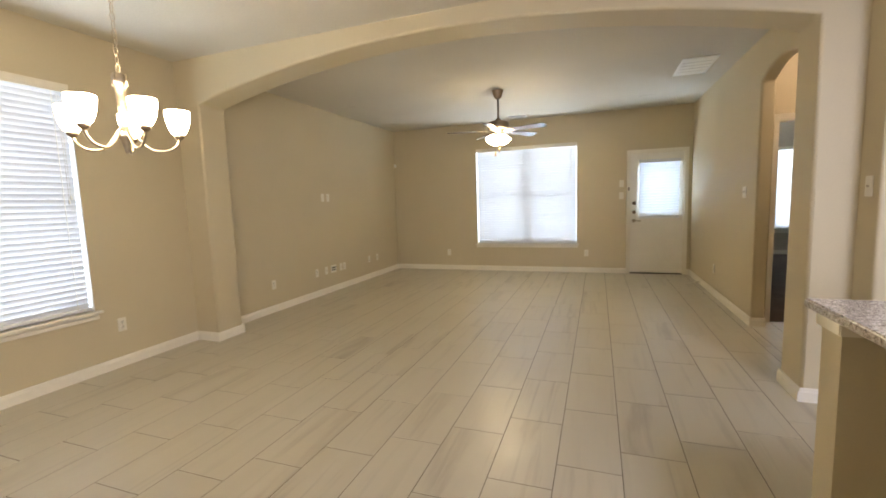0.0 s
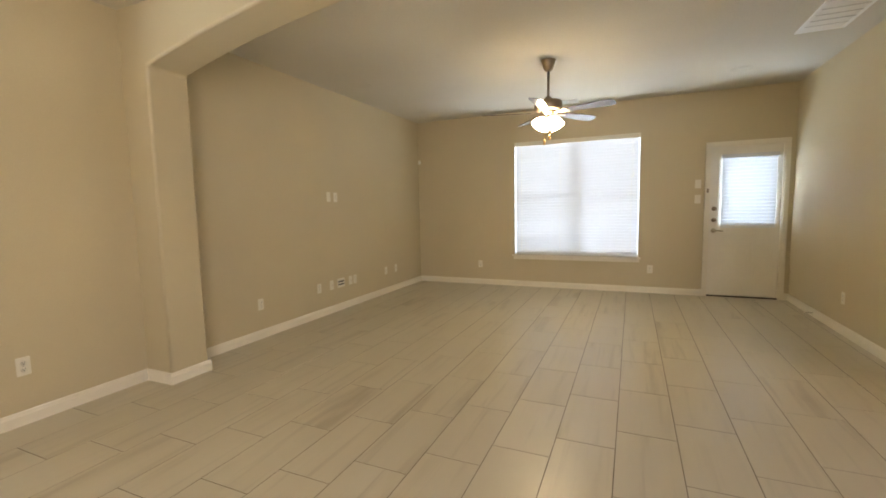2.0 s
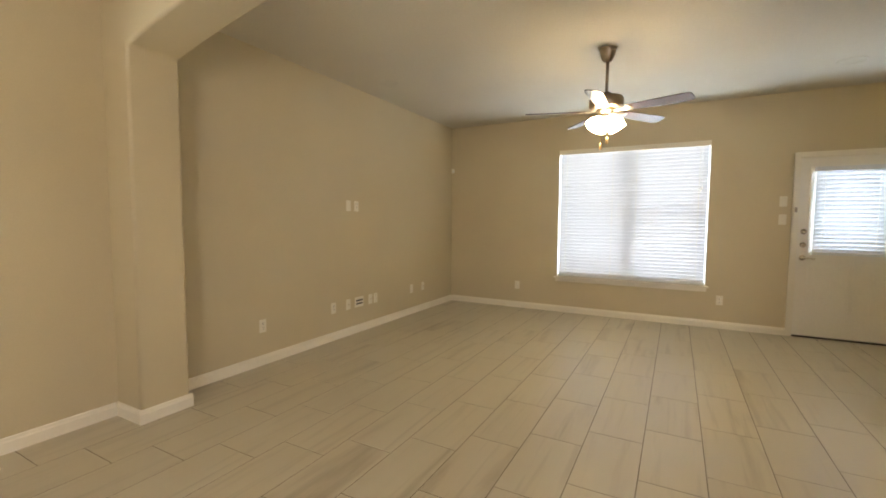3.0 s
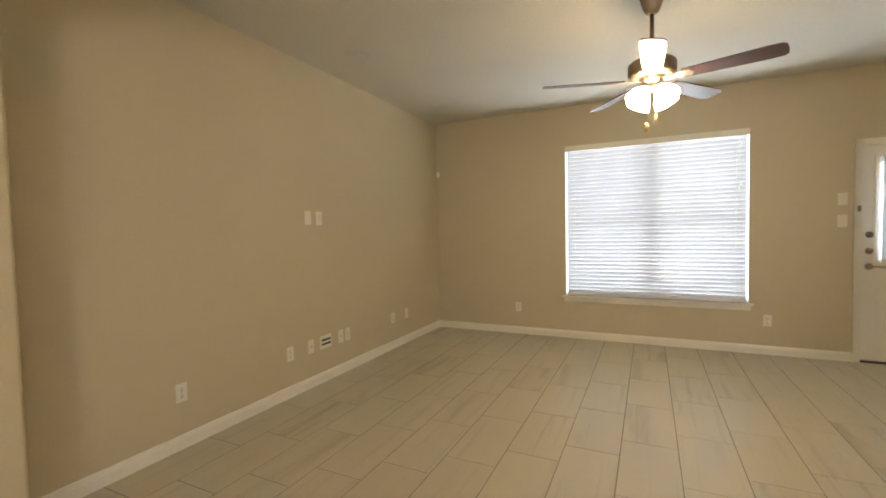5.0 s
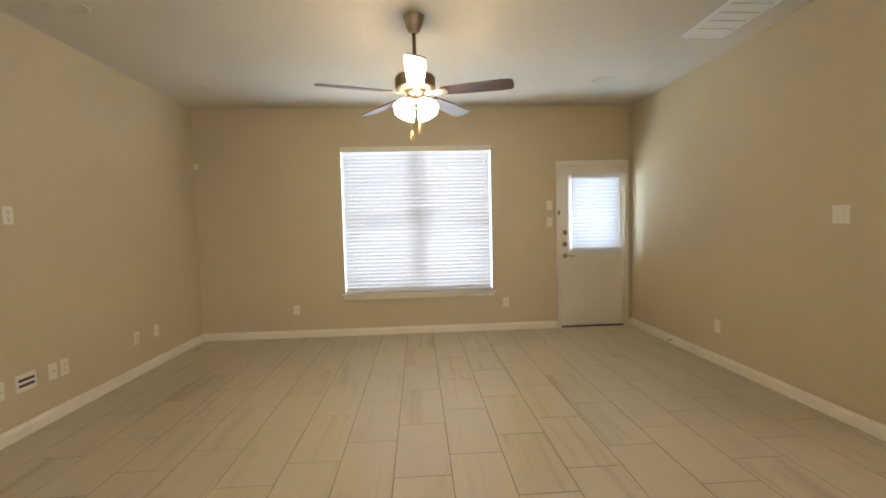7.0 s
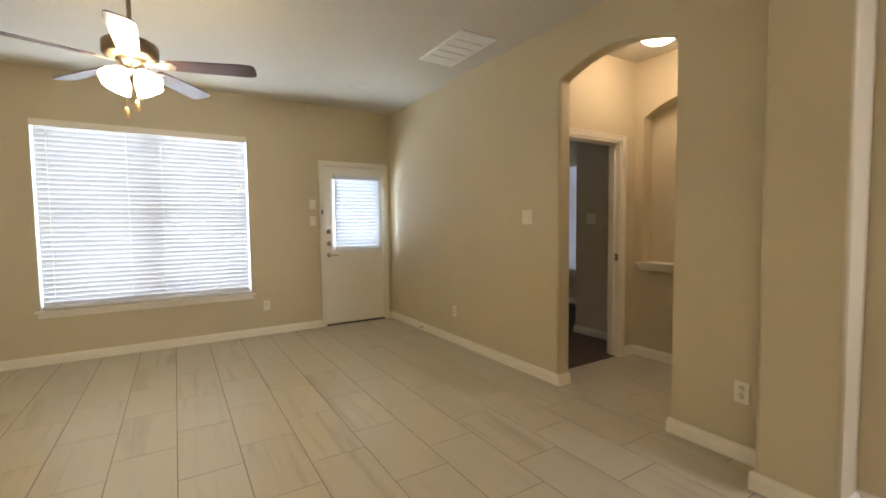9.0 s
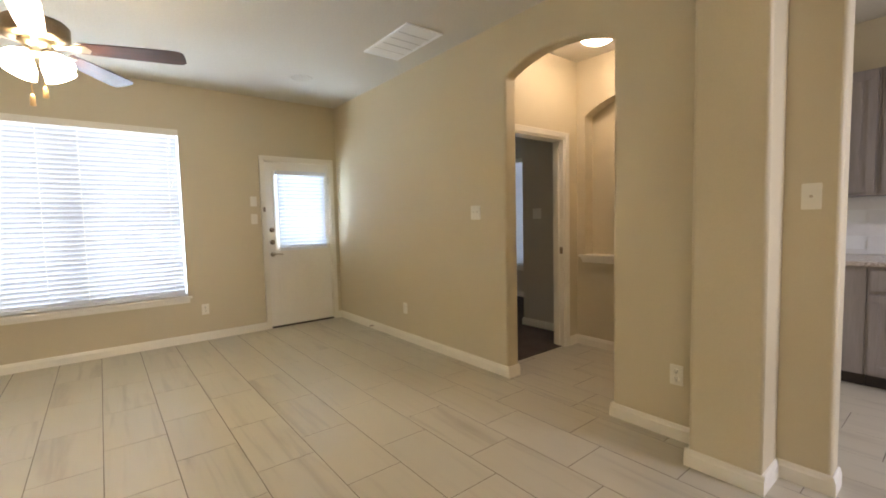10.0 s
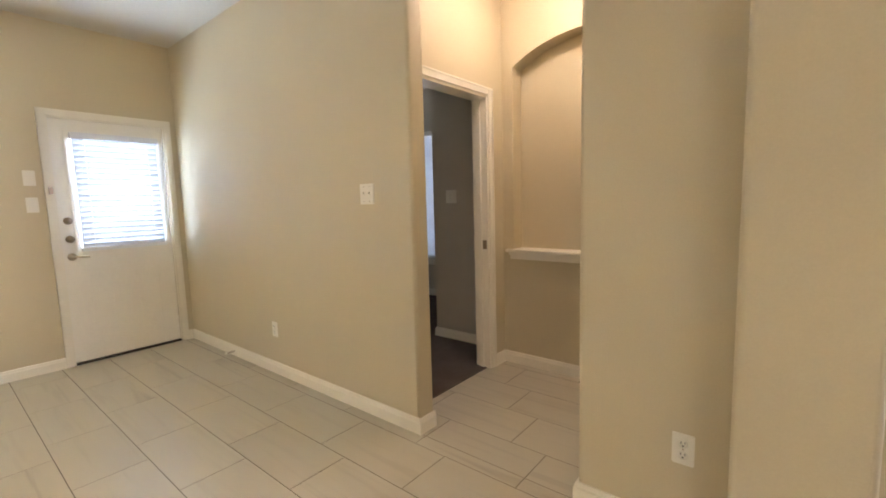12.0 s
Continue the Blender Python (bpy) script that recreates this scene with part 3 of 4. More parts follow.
part("alarm_contact", boxes((DX0 - 0.03, -0.032, 1.41, DX0 - 0.006, -0.0142, 1.465), bevel=0.003), BRONZE, door, "small dark metal alarm contact")
blind(gx1 - gx0 + 0.085, gz1 - gz0 + 0.08, pose(gx0 - 0.05, YF - 0.052, gz0 - 0.05), "small white slatted blind hung on the door", depth=0.0508, pitch=0.0445, tilt=64, y=0.026, valance=False)


# -- fixtures on walls and ceiling --
def plate(kind, m, gangs=1, label=""):
    """A wall plate with its device. Local x along the wall, -y into the room, origin at its middle."""
    p = thing("wall_plate" if kind in ("blank", "jack") else "outlet" if kind == "outlet" else "light_switch", label or "ivory wall plate", "wall plate", m)
    w = 0.036 + 0.023 * (gangs - 1)
    part("cover", boxes((-w, -0.006, -0.058, w, 0, 0.058), bevel=0.0028), PLASTIC, p)
    for k in range(gangs):
        x = (k - (gangs - 1) / 2) * 0.046
        if kind == "outlet":
            for z in (-0.021, 0.021):
                bm = bmesh.new()
                lathe(bm, [(0.0165, 0.006), (0.0165, 0.0078), (0.0, 0.0078)], 20, m=Matrix.Translation((x, 0, z)) @ pose(0, 0, 0, 90))
                face = part("socket", bm, PLASTIC, p)
                part("slots", boxes((x - 0.0075, -0.0086, z + 0.000, x - 0.0052, -0.0077, z + 0.009), (x + 0.0052, -0.0086, z + 0.000, x + 0.0075, -0.0077, z + 0.008), (x - 0.0025, -0.0086, z - 0.010, x + 0.0025, -0.0077, z - 0.005)), SLOT, face)
            part("screw", boxes((x - 0.003, -0.0072, -0.003, x + 0.003, -0.0058, 0.003), bevel=0.001), NICKEL, p)
        elif kind == "switch":
            part("toggle", boxes((x - 0.005, -0.017, -0.002, x + 0.005, -0.0058, 0.012), bevel=0.002), PLASTIC, p)
            part("toggle_slot", boxes((x - 0.0065, -0.0066, -0.013, x + 0.0065, -0.0058, 0.0145)), PLASTIC, p)
            for z in (-0.042, 0.042):
                part("screw", boxes((x - 0.003, -0.0072, z - 0.003, x + 0.003, -0.0058, z + 0.003), bevel=0.001), NICKEL, p)
        elif kind == "rocker":
            part("rocker", boxes((x - 0.0165, -0.0095, -0.033, x + 0.0165, -0.0058, 0.033), bevel=0.002), PLASTIC, p)
        elif kind == "jack":
            bm = bmesh.new()
            lathe(bm, [(0.0065, 0.006), (0.0065, 0.014), (0.002, 0.014), (0.002, 0.010), (0.0, 0.010)], 14, m=Matrix.Translation((x, 0, 0)) @ pose(0, 0, 0, 90))
            part("coax_jack", bm, NICKEL, p)
    return p


def on_left(y, z):
    return pose(XL, y, z, 0, 0, 90)


def on_right(y, z):
    return pose(XR, y, z, 0, 0, -90)


plate("blank", on_left(5.567, 1.445), label="ivory plate high on the television wall")
plate("outlet", on_left(5.70, 1.443), label="ivory outlet high on the television wall")
for y, kind, gangs in ((4.427, "outlet", 1), (5.318, "outlet", 1), (5.552, "jack", 1), (5.945, "jack", 1), (6.046, "outlet", 1), (6.85, "outlet", 1), (7.15, "jack", 1)):
    plate(kind, on_left(y, 0.348), gangs, "ivory %s low on the television wall" % ("outlet" if kind == "outlet" else "cable plate"))
pl = thing("cable_pass_plate", "ivory cable plate with two dark brush slots", "wall plate", on_left(5.738, 0.35))
part("cover", boxes((-0.075, -0.007, -0.058, 0.075, 0, 0.058), bevel=0.003), PLASTIC, pl)
for z in (-0.018, 0.018):
    part("brush_slot", boxes((-0.058, -0.0085, z - 0.009, 0.058, -0.0068, z + 0.009)), SLOT, pl)
plate("outlet", pose(-2.42, YF, 0.338), label="ivory outlet below the far window")
plate("outlet", pose(0.137, YF, 0.345), label="ivory outlet beside the far window")
plate("rocker", pose(0.70, YF, 1.533), label="ivory switch beside the back door")
plate("rocker", pose(0.70, YF, 1.328), label="ivory switch beside the back door")
plate("switch", on_right(5.373, 1.319), 2, "ivory double switch beside the hall arch")
plate("outlet", on_right(6.486, 0.345), label="ivory outlet low on the wall")
plate("outlet", on_right(3.757, 0.368), label="ivory outlet beside the pilaster")
plate("jack", on_right(3.199, 1.33), label="ivory plate on the short kitchen wall")
plate("outlet", on_left(2.57, 0.363), label="ivory outlet beside the dining window")
plate("rocker", pose(3.15, 5.86, 1.31, 0, 0, -90), 2, "ivory double switch on the bedroom wall")

# motion sensor in the far corner
ms = thing("motion_sensor", "small white motion sensor in the corner", "sensor", pose(XL + 0.034, YF - 0.034, 2.07, 0, 0, 45))
part("body", boxes((-0.022, -0.032, -0.036, 0.022, 0.012, 0.036), bevel=0.009), PLASTIC, ms)
part("lens", boxes((-0.015, -0.035, -0.022, 0.015, -0.031, 0.004), bevel=0.001), VINYL, ms)
# spring door stop
ds = thing("door_stop", "small spring door stop on the baseboard", "door stop", pose(XR - 0.016, 7.15, 0.045))
bm = bmesh.new()
tube(bm, [(-0.002 - 0.065 * i / 60, 0.007 * math.cos(i * 1.05), 0.007 * math.sin(i * 1.05)) for i in range(61)], 0.0016, 6)
part("spring", bm, BRONZE, ds)
bm = bmesh.new()
lathe(bm, [(0.009, 0.066), (0.010, 0.080), (0.0, 0.082)], 12, m=pose(0, 0, 0, 0, -90, 0))
part("tip", bm, PLASTIC, ds, "white rubber tip")


def grille(x0, y0, x1, y1, label):
    v = thing("ceiling_vent", label, "vent", pose((x0 + x1) / 2, (y0 + y1) / 2, H))
    w, d = (x1 - x0) / 2, (y1 - y0) / 2
    bm = bmesh.new()
    f = 0.03
    for r in ((-w, -d, w, -d + f), (-w, d - f, w, d), (-w, -d + f, -w + f, d - f), (w - f, -d + f, w, d - f)):
        box(bm, r[0], r[1], -0.012, r[2], r[3], 0, bevel=0.003)
    part("frame", bm, VENTWHITE, v)
    part("backing", boxes((-w + f, -d + f, -0.003, w - f, d - f, -0.001)), VENTWHITE, v)
    for k in range(1, 5):
        y = -d + f + (2 * d - 2 * f) * k / 5
        part("divider", boxes((-w + f, y - 0.003, -0.0128, w - f, y + 0.003, -0.003), bevel=0.001), VENTGREY, v)
    return v, w, d, f


v, w, d, f = grille(1.16, 5.456, 1.51, 6.127, "large white return air grille in the ceiling")
bm = boxes((-w + f + 0.002, -0.0085, -0.0012, w - f - 0.002, 0.0085, 0.0012))
fin = bpy.data.meshes.new("louvre")
bm.to_mesh(fin)
bm.free()
fin.materials.append(VENTWHITE)
for k in range(34):
    s = new("louvre", fin)
    s.parent = v
    s.matrix_local = pose(0, -d + f + (2 * d - 2 * f) * (k + 0.5) / 34, -0.008, -9)
v = thing("ceiling_vent", "small white supply register in the ceiling", "vent", pose(-0.99, 7.74, H))
bm = bmesh.new()
for r in ((-0.16, -0.09, 0.16, -0.07), (-0.16, 0.07, 0.16, 0.09), (-0.16, -0.07, -0.135, 0.07), (0.135, -0.07, 0.16, 0.07)):
    box(bm, r[0], r[1], -0.01, r[2], r[3], 0, bevel=0.002)
part("frame", bm, VINYL, v)
part("backing", boxes((-0.135, -0.07, -0.002, 0.135, 0.07, -0.001)), SLOT, v)
for k in range(7):
    part("louvre", boxes((-0.134, -0.062 + k * 0.02, -0.009, 0.134, -0.052 + k * 0.02, -0.003)), VINYL, v)
for x, y in ((-3.085, 5.7), (-3.085, 7.25), (0.975, 7.12)):
    sp = thing("ceiling_speaker", "painted round speaker flush with the ceiling", "speaker", pose(x, y, H), group="ceiling speakers")
    bm = bmesh.new()
    lathe(bm, [(0.115, 0.0), (0.114, -0.002), (0.108, -0.0035), (0.100, -0.0035), (0.098, -0.002), (0.0, -0.003)], 36)
    part("grille", bm, CEIL, sp)


# -- ceiling fan --
FX, FY = -0.918, 5.83
fan = thing("ceiling_fan", "five-blade ceiling fan with dark blades and lit glass shades", "ceiling fan", pose(FX, FY, H))
bm = bmesh.new()
lathe(bm, [(0.074, 0.0), (0.074, -0.006), (0.066, -0.012), (0.065, -0.03), (0.058, -0.055), (0.046, -0.088), (0.034, -0.106), (0.026, -0.112), (0.0, -0.112)], 28)
part("canopy", bm, BRONZE, fan)
bm = bmesh.new()
tube(bm, [(0, 0, -0.1), (0, 0, -0.40)], 0.0125, 14)
part("down_rod", bm, BRONZE, fan)
bm = bmesh.new()
lathe(bm, [(0.016, -0.355), (0.034, -0.365), (0.04, -0.385), (0.085, -0.393), (0.125, -0.402), (0.14, -0.418), (0.14, -0.478), (0.13, -0.494), (0.10, -0.502), (0.0, -0.502)], 32)
part("motor", bm, BRONZE, fan)
bm = bmesh.new()
lathe(bm, [(0.075, -0.502), (0.078, -0.515), (0.055, -0.53), (0.048, -0.56), (0.052, -0.575), (0.0, -0.575)], 28)
part("switch_housing", bm, NICKEL, fan)
blade_bm = bmesh.new()
out = [(0.175, -0.048), (0.30, -0.056), (0.60, -0.067), (0.655, -0.062), (0.672, -0.045), (0.676, 0.0), (0.672, 0.045), (0.655, 0.062), (0.60, 0.067), (0.30, 0.056), (0.175, 0.048)]
prism(blade_bm, out, "z", -0.003, 0.003)
blade_me = bpy.data.meshes.new("blade")
blade_bm.to_mesh(blade_me)
blade_bm.free()
blade_me.materials.append(BLADE)
iron_bm = bmesh.new()
prism(iron_bm, [(0.07, -0.018), (0.13, -0.012), (0.17, -0.03), (0.215, -0.036), (0.235, 0.0), (0.215, 0.036), (0.17, 0.03), (0.13, 0.012), (0.07, 0.018)], "z", -0.008, -0.0032)
iron_me = bpy.data.meshes.new("blade_iron")
iron_bm.to_mesh(iron_me)
iron_bm.free()
iron_me.materials.append(NICKEL)
for k in range(5):
    m = pose(0, 0, -0.517, 0, 0, -90 + 72 * k) @ pose(0, 0, 0, -12, 0.3, 0)
    b = new("blade", blade_me)
    b.parent, b.matrix_local = fan, m
    i = new("blade_iron", iron_me)
    i.parent, i.matrix_local = fan, m
for k in range(4):
    m = pose(0, 0, -0.572, 0, 0, 45 + 90 * k) @ pose(0.055, 0, 0, 0, -38, 0)
    bm = bmesh.new()
    prof = [(0.022, 0.0), (0.026, -0.012), (0.04, -0.03), (0.058, -0.055), (0.068, -0.085), (0.074, -0.105), (0.071, -0.105), (0.064, -0.085), (0.054, -0.056), (0.036, -0.032), (0.0, -0.016)]
    lathe(bm, prof, 24, m=m)
    part("glass_shade", bm, FANSHADE, fan, "glowing frosted glass shade")
    bm = bmesh.new()
    lathe(bm, [(0.012, 0.03), (0.024, 0.008), (0.026, -0.006), (0.0, -0.006)], 18, m=m)
    part("fitter", bm, NICKEL, fan)
for x, y, n in ((-0.03, -0.05, 0.284), (0.022, -0.055, 0.238)):
    bm = bmesh.new()
    tube(bm, [(x * 0.6, y * 0.6, -0.56), (x, y, -0.60), (x, y, -0.56 - n + 0.055)], 0.003, 6)
    part("pull_chain", bm, BRASS, fan)
    bm = bmesh.new()
    lathe(bm, [(0.003, -0.56 - n + 0.058), (0.010, -0.56 - n + 0.048), (0.0125, -0.56 - n), (0.0, -0.56 - n - 0.005)], 12, x, y)
    part("chain_pull", bm, BRASS, fan, "small brass pull")

# -- chandelier --
CX, CY = -1.65, 1.478
DROP = 0.026
ch = thing("chandelier", "five-arm nickel chandelier with glowing white shades", "chandelier", pose(CX, CY, H))
bm = bmesh.new()
lathe(bm, [(0.062, 0.0), (0.062, -0.008), (0.05, -0.022), (0.012, -0.03), (0.0, -0.03)], 24)
part("canopy", bm, NICKEL, ch)
z = -0.035
k = 0
bm = bmesh.new()
while z > -0.75 - DROP:
    ring = [(0.009 * math.cos(a * math.pi / 7), 0, z - 0.016 + 0.021 * math.sin(a * math.pi / 7)) for a in range(15)]
    if k % 2:
        ring = [(0, p[0], p[2]) for p in ring]
    tube(bm, ring, 0.0022, 6)
    z -= 0.0355
    k += 1
part("chain", bm, NICKEL, ch)
bm = bmesh.new()
tube(bm, [(0.014 * math.cos(a * math.pi / 10), 0, -0.774 - DROP + 0.02 * math.sin(a * math.pi / 10)) for a in range(21)], 0.0035, 8)
part("loop", bm, NICKEL, ch)
bm = bmesh.new()
lathe(bm, [(0.0, -0.79), (0.01, -0.794), (0.027, -0.80), (0.028, -0.845), (0.022, -0.852), (0.019, -0.89), (0.016, -1.00), (0.02, -1.035), (0.031, -1.047), (0.031, -1.07), (0.018, -1.085), (0.011, -1.11), (0.006, -1.133), (0.0, -1.143)], 24)
part("column", bm, NICKEL, ch).location.z = -DROP
for k in range(4):
    bm = bmesh.new()
    a = radians(20 + 90 * k)
    tube(bm, [(0.031 * math.cos(a), 0.031 * math.sin(a), -0.80), (0.031 * math.cos(a), 0.031 * math.sin(a), -0.848)], 0.0045, 8)
    part("collar_rod", bm, NICKEL, ch).location.z = -DROP
for degrees in (-74, -15, 60, 138, 210):
    ang = radians(degrees)
    ca, sa = math.cos(ang), math.sin(ang)
    pts = []
    for r, zz in ((0.02, -1.035), (0.04, -1.062), (0.066, -1.098), (0.098, -1.12), (0.134, -1.124), (0.172, -1.113), (0.198, -1.088), (0.207, -1.058)):
        pts.append((r * ca, r * sa, zz))
    fine = []
    for q in range(len(pts) - 1):
        p0, p1, p2, p3 = (Vector(pts[max(0, min(len(pts) - 1, q + o))]) for o in (-1, 0, 1, 2))
        for u in (0, 0.25, 0.5, 0.75):
            fine.append(0.5 * (2 * p1 + (p2 - p0) * u + (2 * p0 - 5 * p1 + 4 * p2 - p3) * u * u + (3 * p1 - p0 - 3 * p2 + p3) * u ** 3))
    fine.append(Vector(pts[-1]))
    bm = bmesh.new()
    tube(bm, fine, 0.0058, 10)
    arm = part("arm", bm, NICKEL, ch)
    arm.location.z = -DROP
    bm = bmesh.new()
    lathe(bm, [(0.007, -1.068), (0.02, -1.058), (0.0225, -1.046), (0.016, -1.04), (0.0, -1.04)], 18, 0.207 * ca, 0.207 * sa)
    part("cup", bm, BRONZE, arm, "dark metal cup")
    bm = bmesh.new()
    prof = [(0.014, -1.045), (0.025, -1.04), (0.035, -1.025), (0.044, -1.004), (0.0482, -0.98), (0.0515, -0.956), (0.0522, -0.944), (0.0516, -0.935), (0.0495, -0.935), (0.0492, -0.956), (0.0460, -0.98), (0.0418, -1.003), (0.033, -1.023), (0.0, -1.035)]
    lathe(bm, prof, 26, 0.207 * ca, 0.207 * sa)
    part("shade", bm, SHADE, arm, "glowing white glass shade")

# -- hall --
hl = thing("hall_light", "round flush ceiling light with glowing glass dome", "ceiling light", pose(2.46, 4.68, H))
bm = bmesh.new()
lathe(bm, [(0.15, 0.0), (0.152, -0.02), (0.14, -0.026), (0.0, -0.026)], 32)
part("base", bm, NICKEL, hl)
bm = bmesh.new()
lathe(bm, [(0.142, -0.0262), (0.138, -0.05), (0.12, -0.078), (0.085, -0.1), (0.04, -0.112), (0.0, -0.114)], 32)
part("dome", bm, HALLSHADE, hl, "glowing glass dome")
sh = thing("niche_shelf", "white painted shelf in the hall niche", "shelf", pose(HX, (NY0 + NY1) / 2, NZ))
hw = (NY1 - NY0) / 2
part("board", boxes((-0.045, -hw - 0.05, -0.024, -0.001, hw + 0.05, 0), (-0.001, -hw + 0.002, -0.024, ND - 0.002, hw - 0.002, 0), bevel=0.004), TRIM, sh)
part("apron", boxes((-0.022, -hw - 0.02, -0.075, -0.001, hw + 0.02, -0.0245), (-0.03, -hw - 0.03, -0.045, -0.022, hw + 0.03, -0.0245), bevel=0.003), TRIM, sh)

# -- breakfast bar --
BX, BY = 1.05, 2.054
bar = thing("bar_half_wall", "beige half wall carrying the granite bar", "half wall", kind="structure")
part("wing", boxes((BX + 0.045, BY - 0.175, 0, BX + 0.32, BY - 0.04, 0.885)), PAINT, bar)
part("panel", boxes((BX + 0.32, -1.2, 0, BX + 0.44, BY - 0.04, 0.885)), PAINT, bar)
part("cap_trim", boxes((BX + 0.03, BY - 0.19, 0.83, BX + 0.32, BY - 0.025, 0.884), bevel=0.004), TRIM, bar)
bt = thing("bar_top", "speckled granite bar top on the half wall", "countertop", pose(0, 0, 0.885))
bm = bmesh.new()
box(bm, BX, -1.25, 0.001, BX + 1.0, BY, 0.035, bevel=0.006)
part("slab", bm, GRANITE, bt)

# -- kitchen --
def cabinet(name, y0, y1, x0, x1, z0, z1, label, doors=1, drawer=False, toe=False):
    """A cabinet unit whose front looks towards -x."""
    c = thing(name, label, "cabinet", pose(x0, y0, z0), group=name + "s")
    w, dep, h = y1 - y0, x1 - x0, z1 - z0
    zb = 0.1 if toe else 0.0
    part("body", boxes((0.0, 0.001, zb, dep, w - 0.001, h)), CABINET, c)
    if toe:
        part("toe_kick", boxes((0.07, 0.001, 0, dep, w - 0.001, zb)), TOEKICK, c, "dark toe kick")
    top = h - 0.02
    if drawer:
        part("drawer_front", boxes((-0.019, 0.015, h - 0.17, -0.001, w - 0.015, h - 0.025), bevel=0.004), CABINET, c)
        top = h - 0.195
    n = doors
    for k in range(n):
        a = 0.015 + (w - 0.03) * k / n + 0.002
        b = 0.015 + (w - 0.03) * (k + 1) / n - 0.002
        bm = bmesh.new()
        for r in ((a, zb + 0.02, b, zb + 0.075), (a, top - 0.055, b, top), (a, zb + 0.075, a + 0.055, top - 0.055), (b - 0.055, zb + 0.075, b, top - 0.055)):
            box(bm, -0.02, r[0], r[1], -0.001, r[2], r[3], bevel=0.003)
        leaf = part("door", bm, CABINET, c)
        part("panel", boxes((-0.012, a + 0.055, zb + 0.075, -0.001, b - 0.055, top - 0.055)), CABINET, leaf)
        part("raised_field", boxes((-0.017, a + 0.085, zb + 0.105, -0.012, b - 0.085, top - 0.085), bevel=0.002), CABINET, leaf)
    return c


CFX = 3.44
for y0, y1, n in ((2.62, 3.205, 1), (1.85, 2.62, 2), (1.1, 1.85, 2), (0.35, 1.1, 2)):
    cabinet("base_cabinet", y0, y1, CFX, KX - 0.002, 0.0, 0.87, "grey stained base cabinet with raised panel doors", n, True, True)
    cabinet("wall_cabinet", y0, y1, KX - 0.33, KX - 0.002, 1.37, 2.29, "grey stained wall cabinet with raised panel doors", n)
cabinet("wall_cabinet", 3.205, 3.445, KX - 0.33, KX - 0.002, 1.37, 2.29, "grey stained wall cabinet with raised panel doors", 1)
fp = thing("end_panel", "grey stained end panel beside the base cabinets", "panel", pose(CFX, 3.205, 0))
part("board", boxes((-0.004, 0.002, 0.1, KX - CFX - 0.002, 0.235, 0.87), bevel=0.002), CABINET, fp)
part("toe_kick", boxes((0.07, 0.002, 0, KX - CFX - 0.002, 0.16, 0.1)), TOEKICK, fp, "dark toe kick")
part("foot", boxes((-0.004, 0.162, 0, KX - CFX - 0.002, 0.235, 0.0995)), CABINET, fp)
part("rounded_stile", boxes((-0.012, 0.2, 0.1, -0.0045, 0.235, 0.855), bevel=0.003), CABINET, fp)
ct = thing("kitchen_countertop", "dark speckled granite worktop", "countertop", pose(CFX - 0.035, 0.35, 0.87))
part("slab", boxes((0, 0, 0.001, KX - CFX + 0.033, 3.09, 0.035), bevel=0.008), GRANITE, ct)
bs = thing("backsplash", "white glazed tile backsplash in running bond", "tiling", kind="structure")
part("grout_bed", boxes((KX - 0.006, 0.35, 0.906, KX - 0.001, 3.445, 1.369)), VINYL, bs)
bm = boxes((KX - 0.012, -0.1485, -0.0505, KX - 0.004, 0.1485, 0.0505), bevel=0.0015)
tm = bpy.data.meshes.new("splash_tile")
bm.to_mesh(tm)
bm.free()
tm.materials.append(SUBWAY)
bm = boxes((KX - 0.012, -0.1485, -0.0195, KX - 0.004, 0.1485, 0.0195), bevel=0.0015)
tm_low = bpy.data.meshes.new("splash_tile")
bm.to_mesh(tm_low)
bm.free()
tm_low.materials.append(SUBWAY)
for r in range(5):
    for c in range(9):
        s = new("splash_tile", tm_low if r == 4 else tm)
        s.parent = bs
        s.location = (0, 3.29 - c * 0.302 - (0.151 if r % 2 else 0.0), 0.927 if r == 4 else 1.3155 - r * 0.105)

# unseen light box of assumed form, added to hold the kitchen lamp
kl = thing("unseen_kitchen_light_box", "unseen kitchen ceiling light box of assumed form", "ceiling light", pose(2.0, 0.75, H))
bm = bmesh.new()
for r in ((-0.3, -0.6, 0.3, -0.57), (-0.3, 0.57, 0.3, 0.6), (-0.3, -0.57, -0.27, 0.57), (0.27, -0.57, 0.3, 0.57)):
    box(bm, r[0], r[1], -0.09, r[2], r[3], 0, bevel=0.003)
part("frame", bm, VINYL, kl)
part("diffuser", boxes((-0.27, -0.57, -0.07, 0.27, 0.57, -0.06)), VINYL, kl)

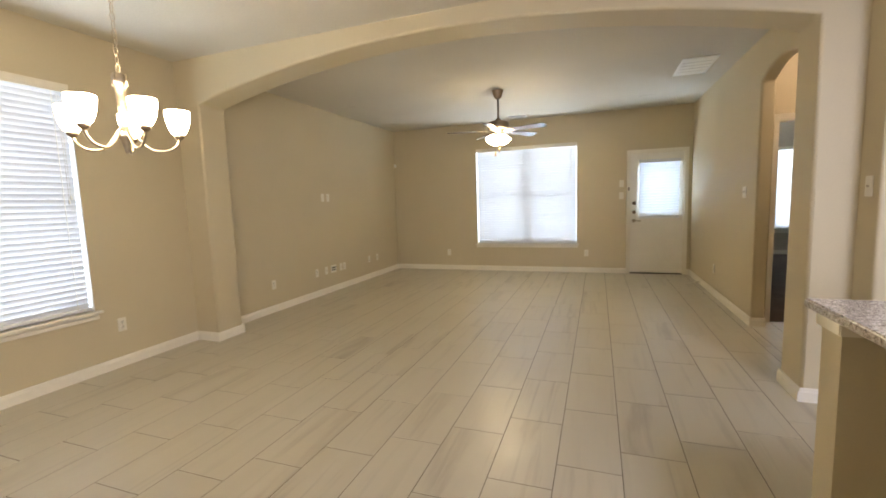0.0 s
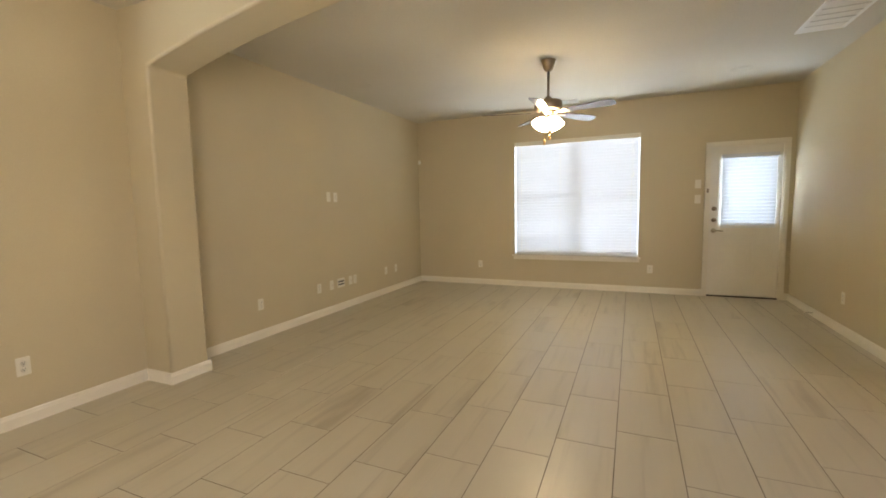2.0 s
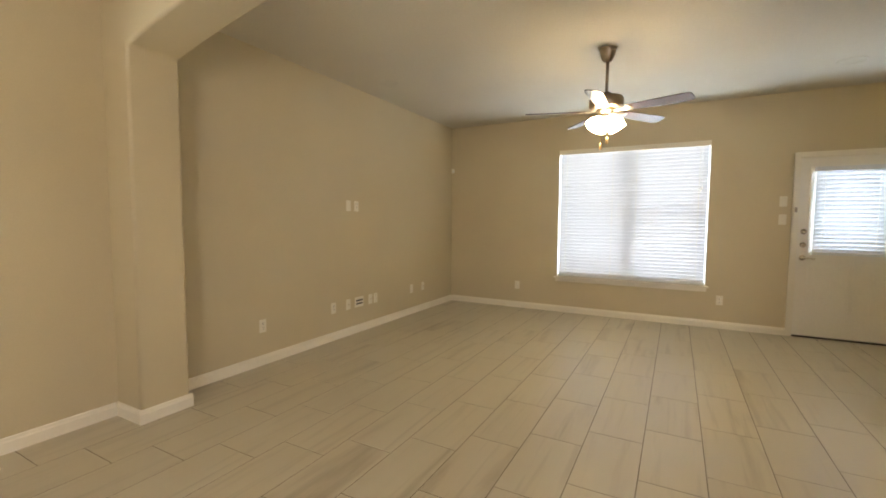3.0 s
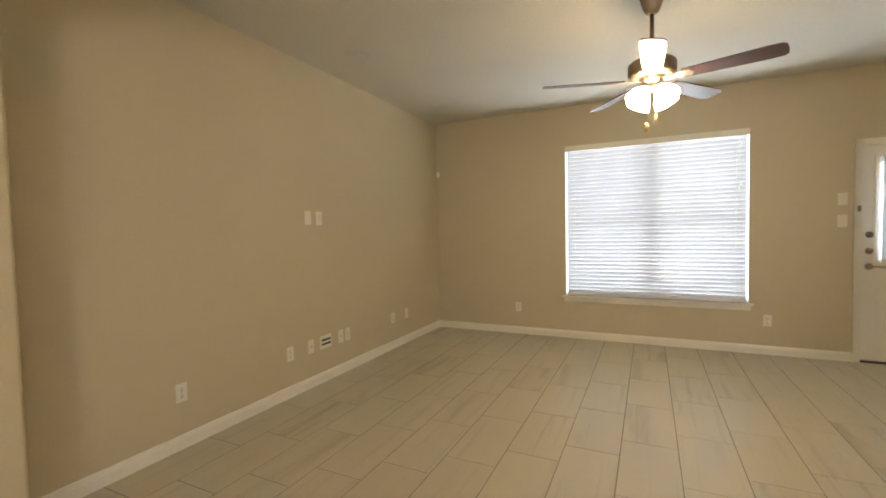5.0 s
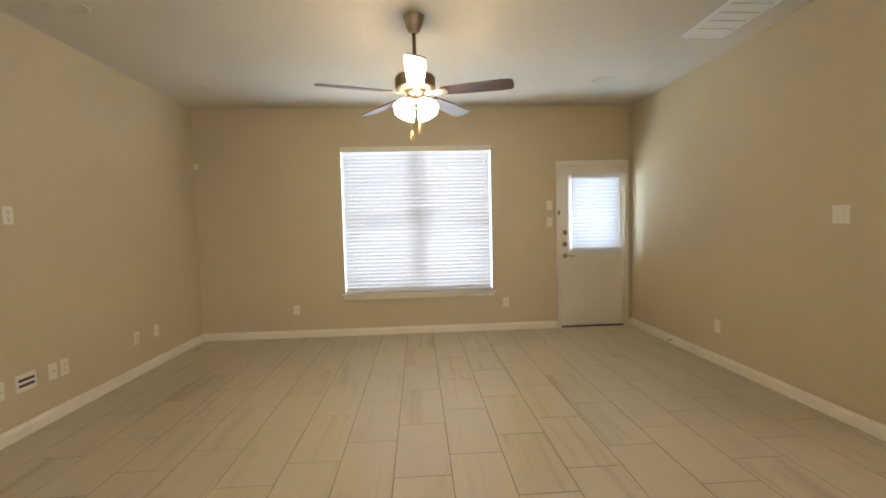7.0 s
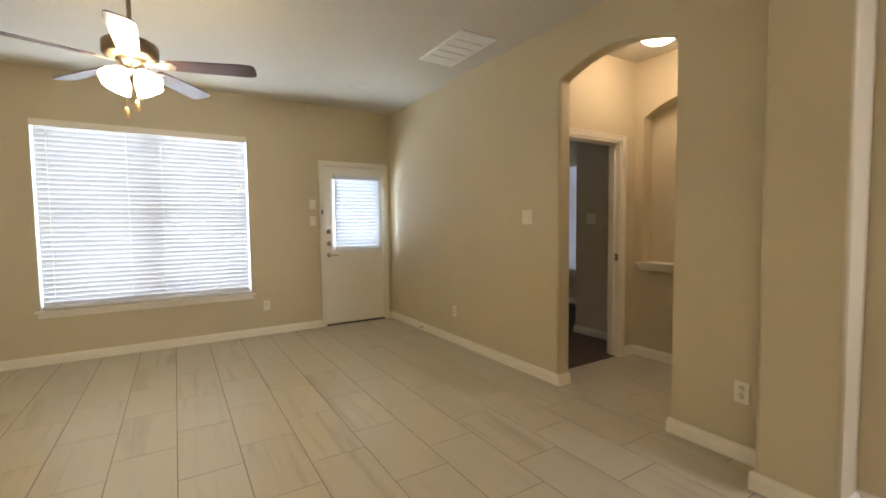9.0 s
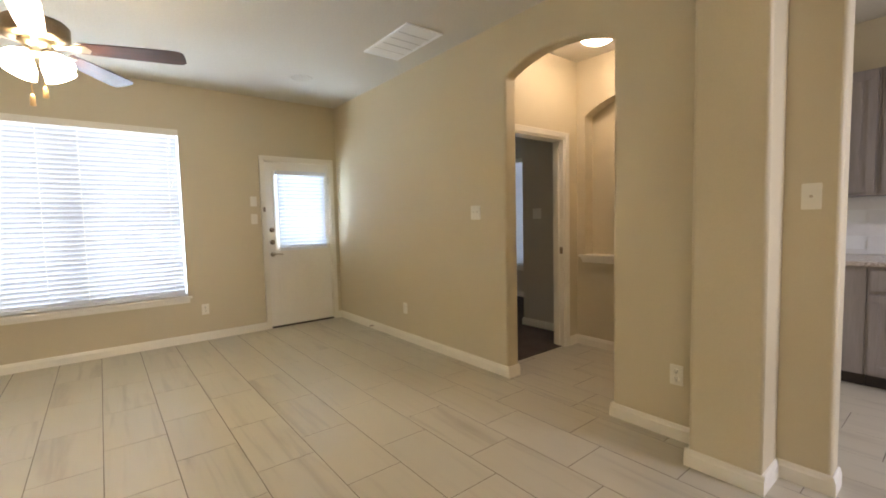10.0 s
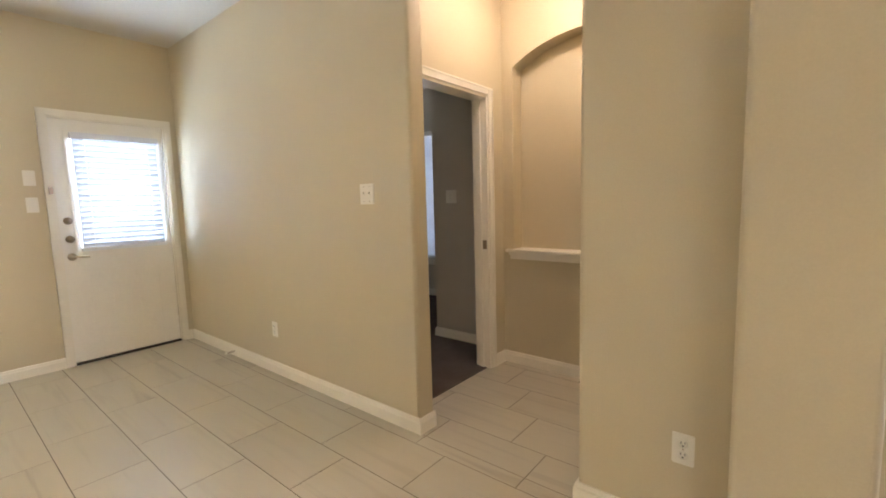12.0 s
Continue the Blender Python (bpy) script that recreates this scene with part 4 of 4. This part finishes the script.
# -- floor tiles --
TW, TL, TX, TY, GAP = 0.306, 0.600, 0.747, 2.788, 0.004
fl = thing("floor", "greige veined porcelain plank tiles laid in third bond", "floor", kind="structure")
part("grout", boxes((XL - T, YB - T, -0.011, XR + T, YF + T, -0.0016), (XR + T, HY0, -0.011, HX + 0.02, HY1 + 0.029, -0.0016), (XR + T, YB, -0.011, KX, 3.45, -0.0016)), GROUT, fl)


def tile_box(bm, x0, y0, x1, y1):
    c = 0.0012
    lo = [bm.verts.new((x, y, -0.010)) for x, y in ((x0, y0), (x1, y0), (x1, y1), (x0, y1))]
    mid = [bm.verts.new((x, y, -c)) for x, y in ((x0, y0), (x1, y0), (x1, y1), (x0, y1))]
    top = [bm.verts.new((x, y, 0)) for x, y in ((x0 + c, y0 + c), (x1 - c, y0 + c), (x1 - c, y1 - c), (x0 + c, y1 - c))]
    bm.faces.new(top)
    for a, b in ((lo, mid), (mid, top)):
        for i in range(4):
            j = (i + 1) % 4
            bm.faces.new((a[i], a[j], b[j], b[i]))


bm = bmesh.new()
tile_box(bm, -TW / 2 + GAP / 2, -TL / 2 + GAP / 2, TW / 2 - GAP / 2, TL / 2 - GAP / 2)
whole = bpy.data.meshes.new("tile")
bm.to_mesh(whole)
bm.free()
whole.materials.append(TILE)
rest = bmesh.new()
count = 0
regions = ((XL, YB, XR, YF), (XR, HY0, HX, HY1 + 0.03), (XR, YB, KX, 3.45))
for x0, y0, x1, y1 in regions:
    for i in range(-16, 14):
        cx0, cx1 = TX + i * TW, TX + (i + 1) * TW
        if cx1 < x0 + 0.01 or cx0 > x1 - 0.01:
            continue
        for j in range(-12, 14):
            cy0 = TY + ((i - 1) % 3) * TL / 3 + j * TL
            cy1 = cy0 + TL
            a0, a1, b0, b1 = max(cx0, x0), min(cx1, x1), max(cy0, y0), min(cy1, y1)
            if a1 - a0 < 0.012 or b1 - b0 < 0.012:
                continue
            clipped = a1 - a0 < TW - 1e-4 or b1 - b0 < TL - 1e-4
            near = cx0 > -2.6 and 1.2 < cy0 < 7.4
            if near and not clipped and count < 300:
                s = new("tile", whole)
                s.parent = fl
                s.location = ((a0 + a1) / 2, (b0 + b1) / 2, 0)
                count += 1
            else:
                tile_box(rest, a0 + GAP / 2, b0 + GAP / 2, a1 - GAP / 2, b1 - GAP / 2)
tagged(part("tile_field", rest, TILE, fl), kind="stuff")
